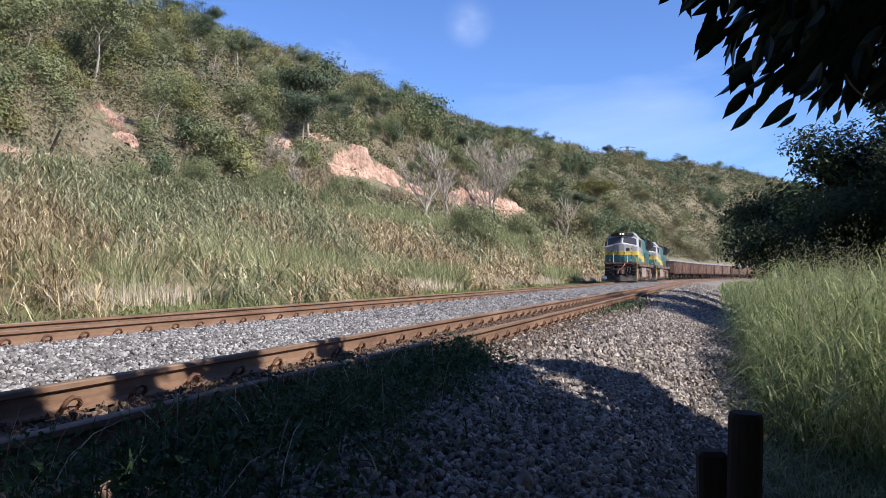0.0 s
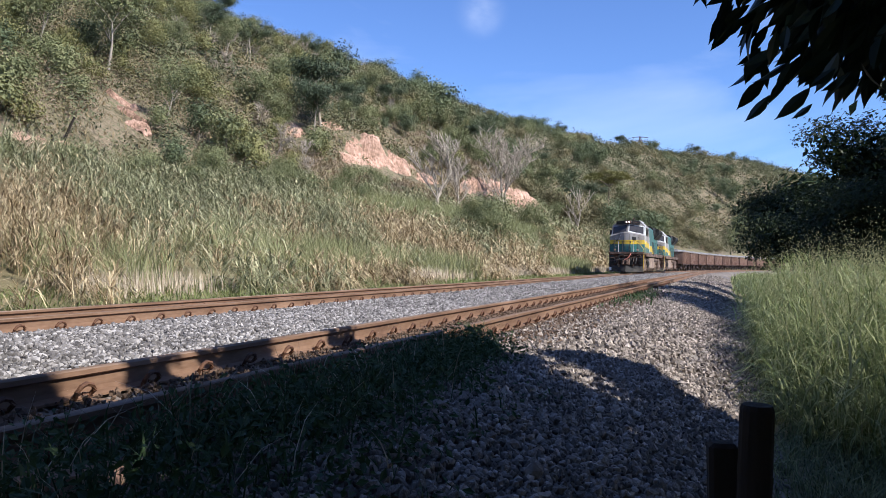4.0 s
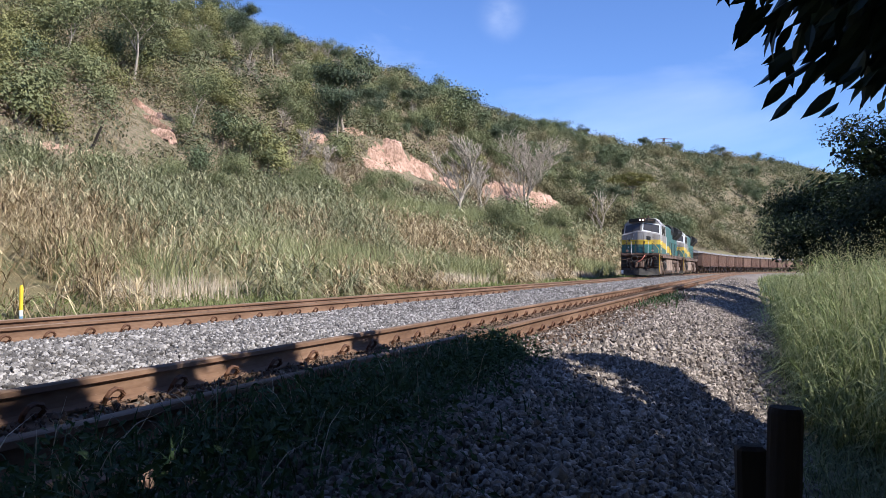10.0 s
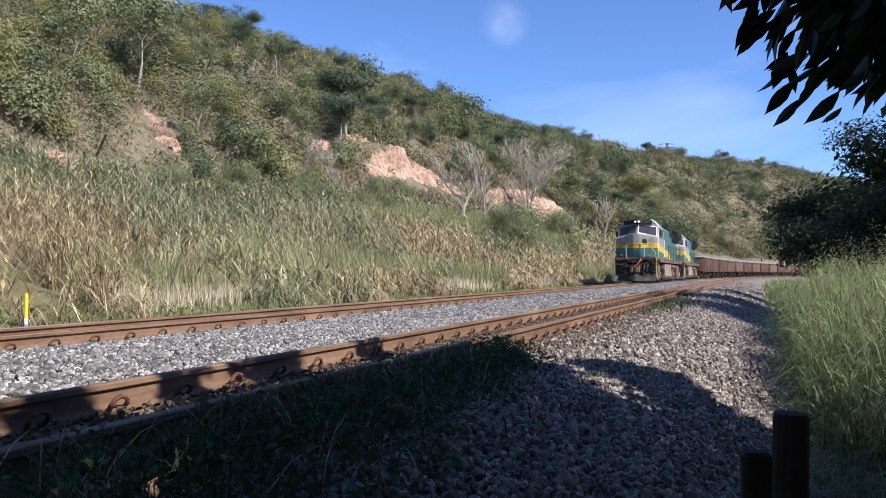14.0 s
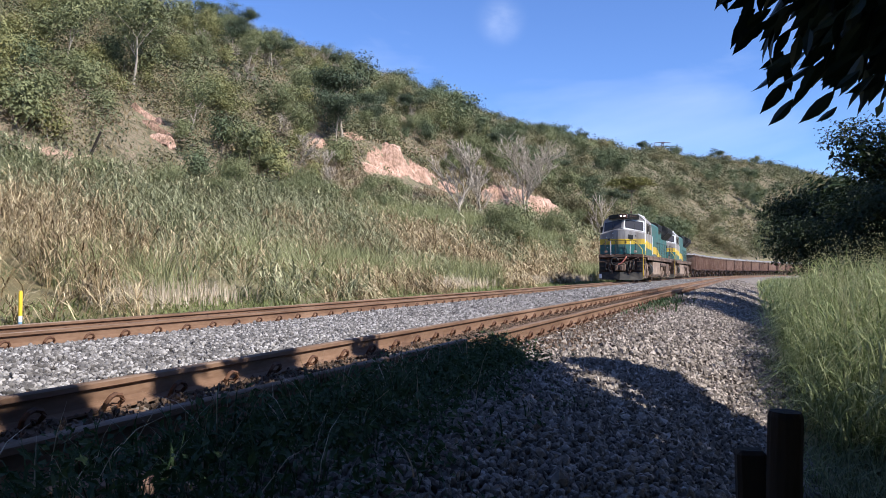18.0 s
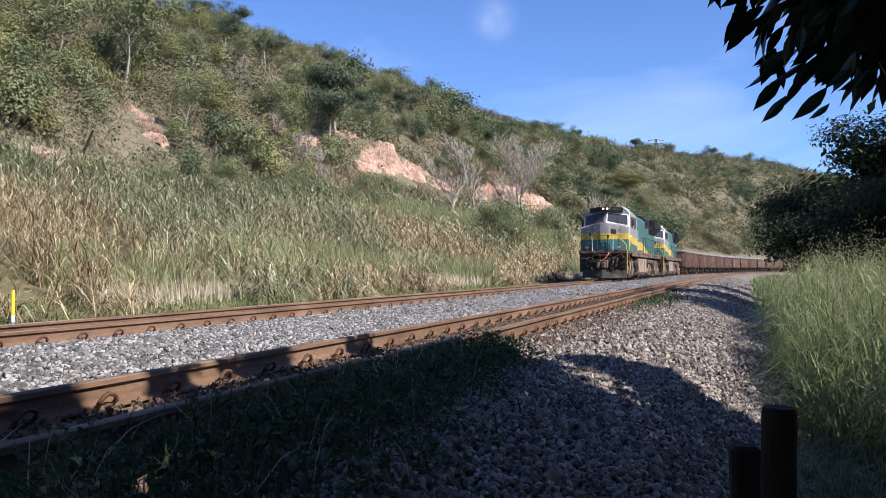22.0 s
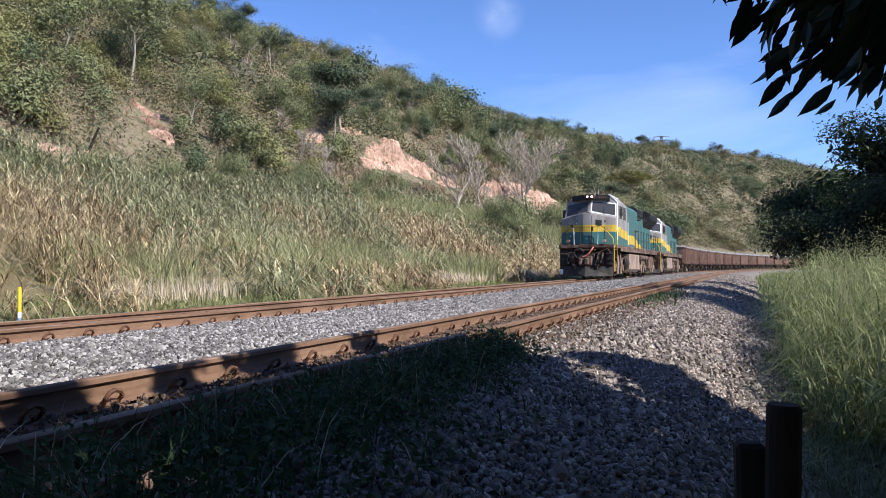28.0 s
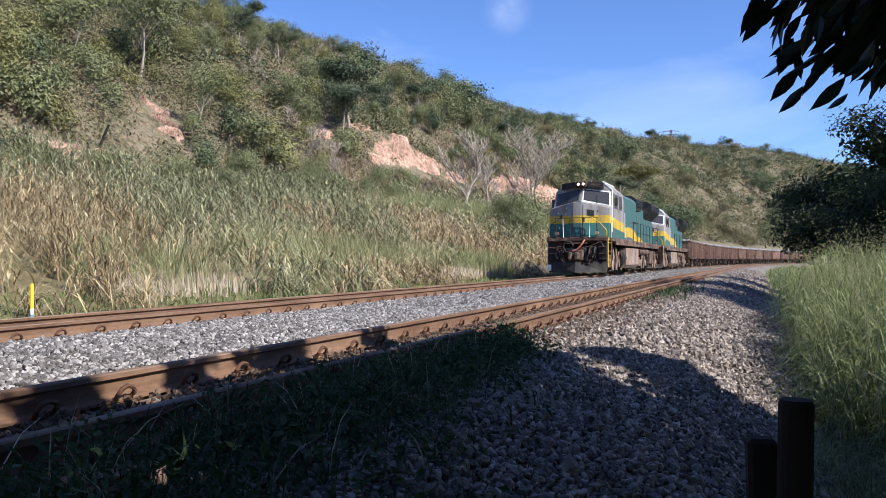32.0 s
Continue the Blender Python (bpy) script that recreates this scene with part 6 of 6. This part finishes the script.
def build_wagon(k):
    t = thing("ore_wagon", "rust-brown open ore wagon with ribbed sides, heaped with grey ore", "wagon", "ore wagons of the train")
    Lw, w, z0, z1 = 7.9, 1.38, 0.95, 2.42
    bm = bmesh.new()
    o = [(-w, 0.2), (w, 0.2), (w, Lw), (-w, Lw)]
    i = [(-w + 0.07, 0.27), (w - 0.07, 0.27), (w - 0.07, Lw - 0.07), (-w + 0.07, Lw - 0.07)]
    vs = [(x, y, z0) for x, y in o] + [(x, y, z1) for x, y in o] + [(x, y, z1) for x, y in i] + [(x, y, z0 + 0.1) for x, y in i]
    fs = [(0, 1, 2, 3), (12, 13, 14, 15)]
    for a in range(4):
        b = (a + 1) % 4
        fs += [(a, b, 4 + b, 4 + a), (4 + a, 4 + b, 8 + b, 8 + a), (8 + a, 8 + b, 12 + b, 12 + a)]
    body = part("body", solid(vs, fs, bm), M["wagon_paint"], t)
    for s in (-1, 1):
        for q in range(8):
            y = 0.35 + q * (Lw - 0.5) / 7
            part("rib", box_bm(s * w, s * (w + 0.09), y - 0.06, y + 0.06, z0, z1 - 0.02), M["wagon_paint"], body)
        part("top_rail", box_bm(s * (w - 0.04), s * (w + 0.10), 0.18, Lw + 0.02, z1 - 0.04, z1 + 0.07, 0.01), M["dust_steel"], body)
        part("side_sill", box_bm(s * (w - 0.05), s * (w + 0.06), 0.1, Lw + 0.1, z0 - 0.16, z0, 0.01), M["rust_steel"], body)
    for y in (0.2, Lw):
        part("end_rail", box_bm(-w, w, y - 0.06, y + 0.06, z1 - 0.04, z1 + 0.07, 0.01), M["dust_steel"], body)
    nx, ny = 9, 17
    V, Fc = [], []
    for a in range(ny):
        for b in range(nx):
            x, y = -w + 0.08 + (2 * w - 0.16) * b / (nx - 1), 0.28 + (Lw - 0.36) * a / (ny - 1)
            edge = min(b, nx - 1 - b, a, ny - 1 - a)
            V.append((x, y, z1 - 0.06 + min(edge, 3) * 0.15 + (rng.uniform(-0.05, 0.07) if edge else 0)))
    for a in range(ny - 1):
        for b in range(nx - 1):
            Fc.append((a * nx + b, a * nx + b + 1, (a + 1) * nx + b + 1, (a + 1) * nx + b))
    part("ore_load", mesh_from("ore_load", V, Fc, [M["ore"]]), None, t, "heaped grey ore")
    part("centre_sill", box_bm(-0.25, 0.25, -0.25, Lw + 0.45, 0.62, 0.95, 0.02), M["dark_steel"], t)
    for y in (1.35, Lw - 1.15):
        for s in (-1, 1):
            bm = box_bm(s * 0.9, s * 1.05, y - 1.15, y + 1.15, 0.42, 0.66, 0.04)
            box_bm(s * 0.92, s * 1.08, y - 0.3, y + 0.3, 0.3, 0.85, 0.04, bm)
            part("truck_frame", bm, M["dust_steel"], t)
        for dy in (-0.8, 0.8):
            wh = part("wheelset", WAGON_WHEELS, None, t)
            wh.location = (0, y + dy, 0.42)
    return t


LOCO_PITCH, WAGON_PITCH = 20.0, 8.6
LAMP_BACK = 1.20          # the headlights stand this far behind the coupling face
LAMP_START, SPEED = 67.0, 1.02      # the headlights at the start, metres along; metres a second
loco = build_loco()
train = [(loco, 0.0), (copy_thing(loco, pose(0, 0, 0)), LOCO_PITCH)]
wagon = build_wagon(0)
for k in range(15):
    train.append((wagon if k == 0 else copy_thing(wagon, pose(0, 0, 0)), 2 * LOCO_PITCH - 0.1 + k * WAGON_PITCH))

# ---- small things ----
def build_small():
    # stump of a wooden post beside the camera
    t = thing("wooden_post", "dark weathered round wooden post in the grass", "post")
    x, y = POST_X, POST_Y
    z0 = float(ground_z(x, y)) - 0.1
    bm = tube_bm([(0, 0, 0), (0.002, 0, 0.4), (0.004, 0.0, POST_TOP - z0 - 0.012), (0.004, 0.0, POST_TOP - z0)], [0.042, 0.040, 0.0395, 0.035], 14)
    part("shaft", bm, M["wood_post"], t, smooth=False)
    t.matrix_basis = pose(x, y, z0, 0, 1.2, 0)
    # a low dark box just left of the post
    t = thing("fence_stake", "low dark box beside the round post", "post")
    part("shaft", box_bm(-0.035, 0.035, -0.03, 0.03, 0, BLOCK_TOP - z0, 0.01), M["wood_post"], t)
    t.matrix_basis = pose(BLOCK_X, BLOCK_Y, z0, 0, -1.0, 10)
    # yellow marker post beyond the far track
    t = thing("marker_post", "short yellow marker post with a blue and white foot", "marker post")
    mx, my = -11.35, MARKER_S
    mz = float(ground_z(mx, my)) - 0.1
    part("foot", tube_bm([(0, 0, 0), (0, 0, 0.30)], 0.030, 10), M["marker_blue"], t, "blue and white painted foot")
    part("band", tube_bm([(0, 0, 0.26), (0, 0, 0.36)], 0.032, 10), M["white_paint"], t)
    part("shaft", tube_bm([(0, 0, 0.34), (0, 0, 0.74), (0, 0, 0.78)], [0.031, 0.031, 0.022], 10), M["yellow_rail"], t)
    t.matrix_basis = pose(mx, my, mz)
    # broken poles on the slope
    for sx, sw, lean, h in ((37.2, 32.5, 22, 1.7), (49, 31.0, 40, 1.1), (35.5, 31.5, -8, 1.0)):
        x, y = (float(v) for v in place(sx, sw))
        t = thing("broken_pole", "short dark leaning pole on the slope", "pole", "broken poles")
        part("shaft", tube_bm([(0, 0, -0.4), (0, 0, h * 0.6), (0.03, 0, h)], [0.10, 0.09, 0.07], 8), M["wood_post"], t)
        t.matrix_basis = pose(x, y, float(ground_z(x, y)), 0, lean, 20)
    # power pylon on the ridge
    x, y = PYLON
    t = thing("power_pylon", "distant grey lattice power pylon on the ridge", "pylon")
    bm = bmesh.new()
    H = 9.5
    for sx in (-1, 1):
        for sy in (-1, 1):
            tube_bm([(sx * 1.3, sy * 1.3, 0), (sx * 0.45, sy * 0.45, H * 0.72), (sx * 0.3, sy * 0.3, H)], 0.09, 4, bm)
    for k in range(6):
        z, z2 = H * k / 6, H * (k + 1) / 6
        a, b = 1.3 - 0.17 * k, 1.3 - 0.17 * (k + 1)
        for s in (-1, 1):
            tube_bm([(-a, s * a, z), (b, s * b, z2)], 0.06, 3, bm)
            tube_bm([(a, s * a, z), (-b, s * b, z2)], 0.06, 3, bm)
    part("lattice", bm, M["dust_steel"], t)
    for z in (H * 0.78, H * 0.95):
        part("cross_arm", tube_bm([(-3.4, 0, z), (0, 0, z + 0.25), (3.4, 0, z)], 0.14, 4), M["dust_steel"], t)
    t.matrix_basis = pose(x, y, float(ground_z(x, y)) - 0.3, 0, 0, 20)
    # a few larger pale stones lying on the shoulder
    for x, y, r in LOOSE:
        t = tagged(new("loose_stone", None), "larger pale loose stone on the track shoulder", "stone", "loose stones")
        v, f = STONES[int(abs(x * 10)) % len(STONES)]
        part("stone", mesh_from("stone", v * r, f, [M["stone_grey"]]), None, t)
        t.matrix_basis = pose(x, y, float(ground_z(x, y)) + r * 0.3, 0, 0, x * 100)


M["marker_blue"] = material("marker_blue", [(0.10, 0.22, 0.35), (0.22, 0.36, 0.50)], 8, 0.6, 0.1)
POST_X, POST_Y, POST_TOP = 0.038, 1.95, 0.315
BLOCK_X, BLOCK_Y, BLOCK_TOP = 0.002, 2.05, 0.20
PYLON = (-36.0, 338.0)
LOOSE = [(-1.52, 4.02, 0.10), (-0.81, 3.35, 0.10), (-1.75, 4.09, 0.08), (-0.45, 2.75, 0.08), (-1.0, 3.7, 0.07)]
build_small()


def build_slab():
    t = thing("stone_slab", "flat pinkish stone slab among the weeds", "stone")
    bm = bmesh.new()
    ring = [(0.22 * math.cos(a) * rng.uniform(0.8, 1.15), 0.11 * math.sin(a) * rng.uniform(0.8, 1.15)) for a in np.linspace(0, 6.28, 11)[:-1]]
    n = len(ring)
    solid([(x, y, 0) for x, y in ring] + [(x * 0.92, y * 0.92, 0.07) for x, y in ring], [tuple(range(n)), tuple(range(n, 2 * n))] + [(i, (i + 1) % n, n + (i + 1) % n, n + i) for i in range(n)], bm)
    part("slab", bm, M["scar"], t)
    t.matrix_basis = pose(SLAB[0], SLAB[1], float(ground_z(*SLAB)) + 0.01, 0, 0, 55)


SLAB = (-2.15, 2.0)
build_slab()


def lamp_place(t):
    """How far along the track the headlights are at t seconds (a steady slow roll)."""
    return LAMP_START - SPEED * t


def motions():
    """The train rolls slowly along the far track, wheels turning."""
    ts = [float(t) for t in range(0, 33, 2)]
    for ob, back in train:
        rows = []
        for t in ts:
            x, y, a = along(lamp_place(t) - LAMP_BACK + back)
            rows.append((t, pose(x, y, 0, 0, 0, -math.degrees(a))))
        walk(ob, rows)
    fine = [0.4 * i for i in range(81)]
    gone = [lamp_place(0) - lamp_place(t) for t in fine]
    for ob, back in train:
        for w in ob.children:
            if w.name.startswith("wheelset"):
                x, y, r = w.location
                walk(w, [(t, pose(x, y, r, math.degrees(d / r))) for t, d in zip(fine, gone)])


motions()
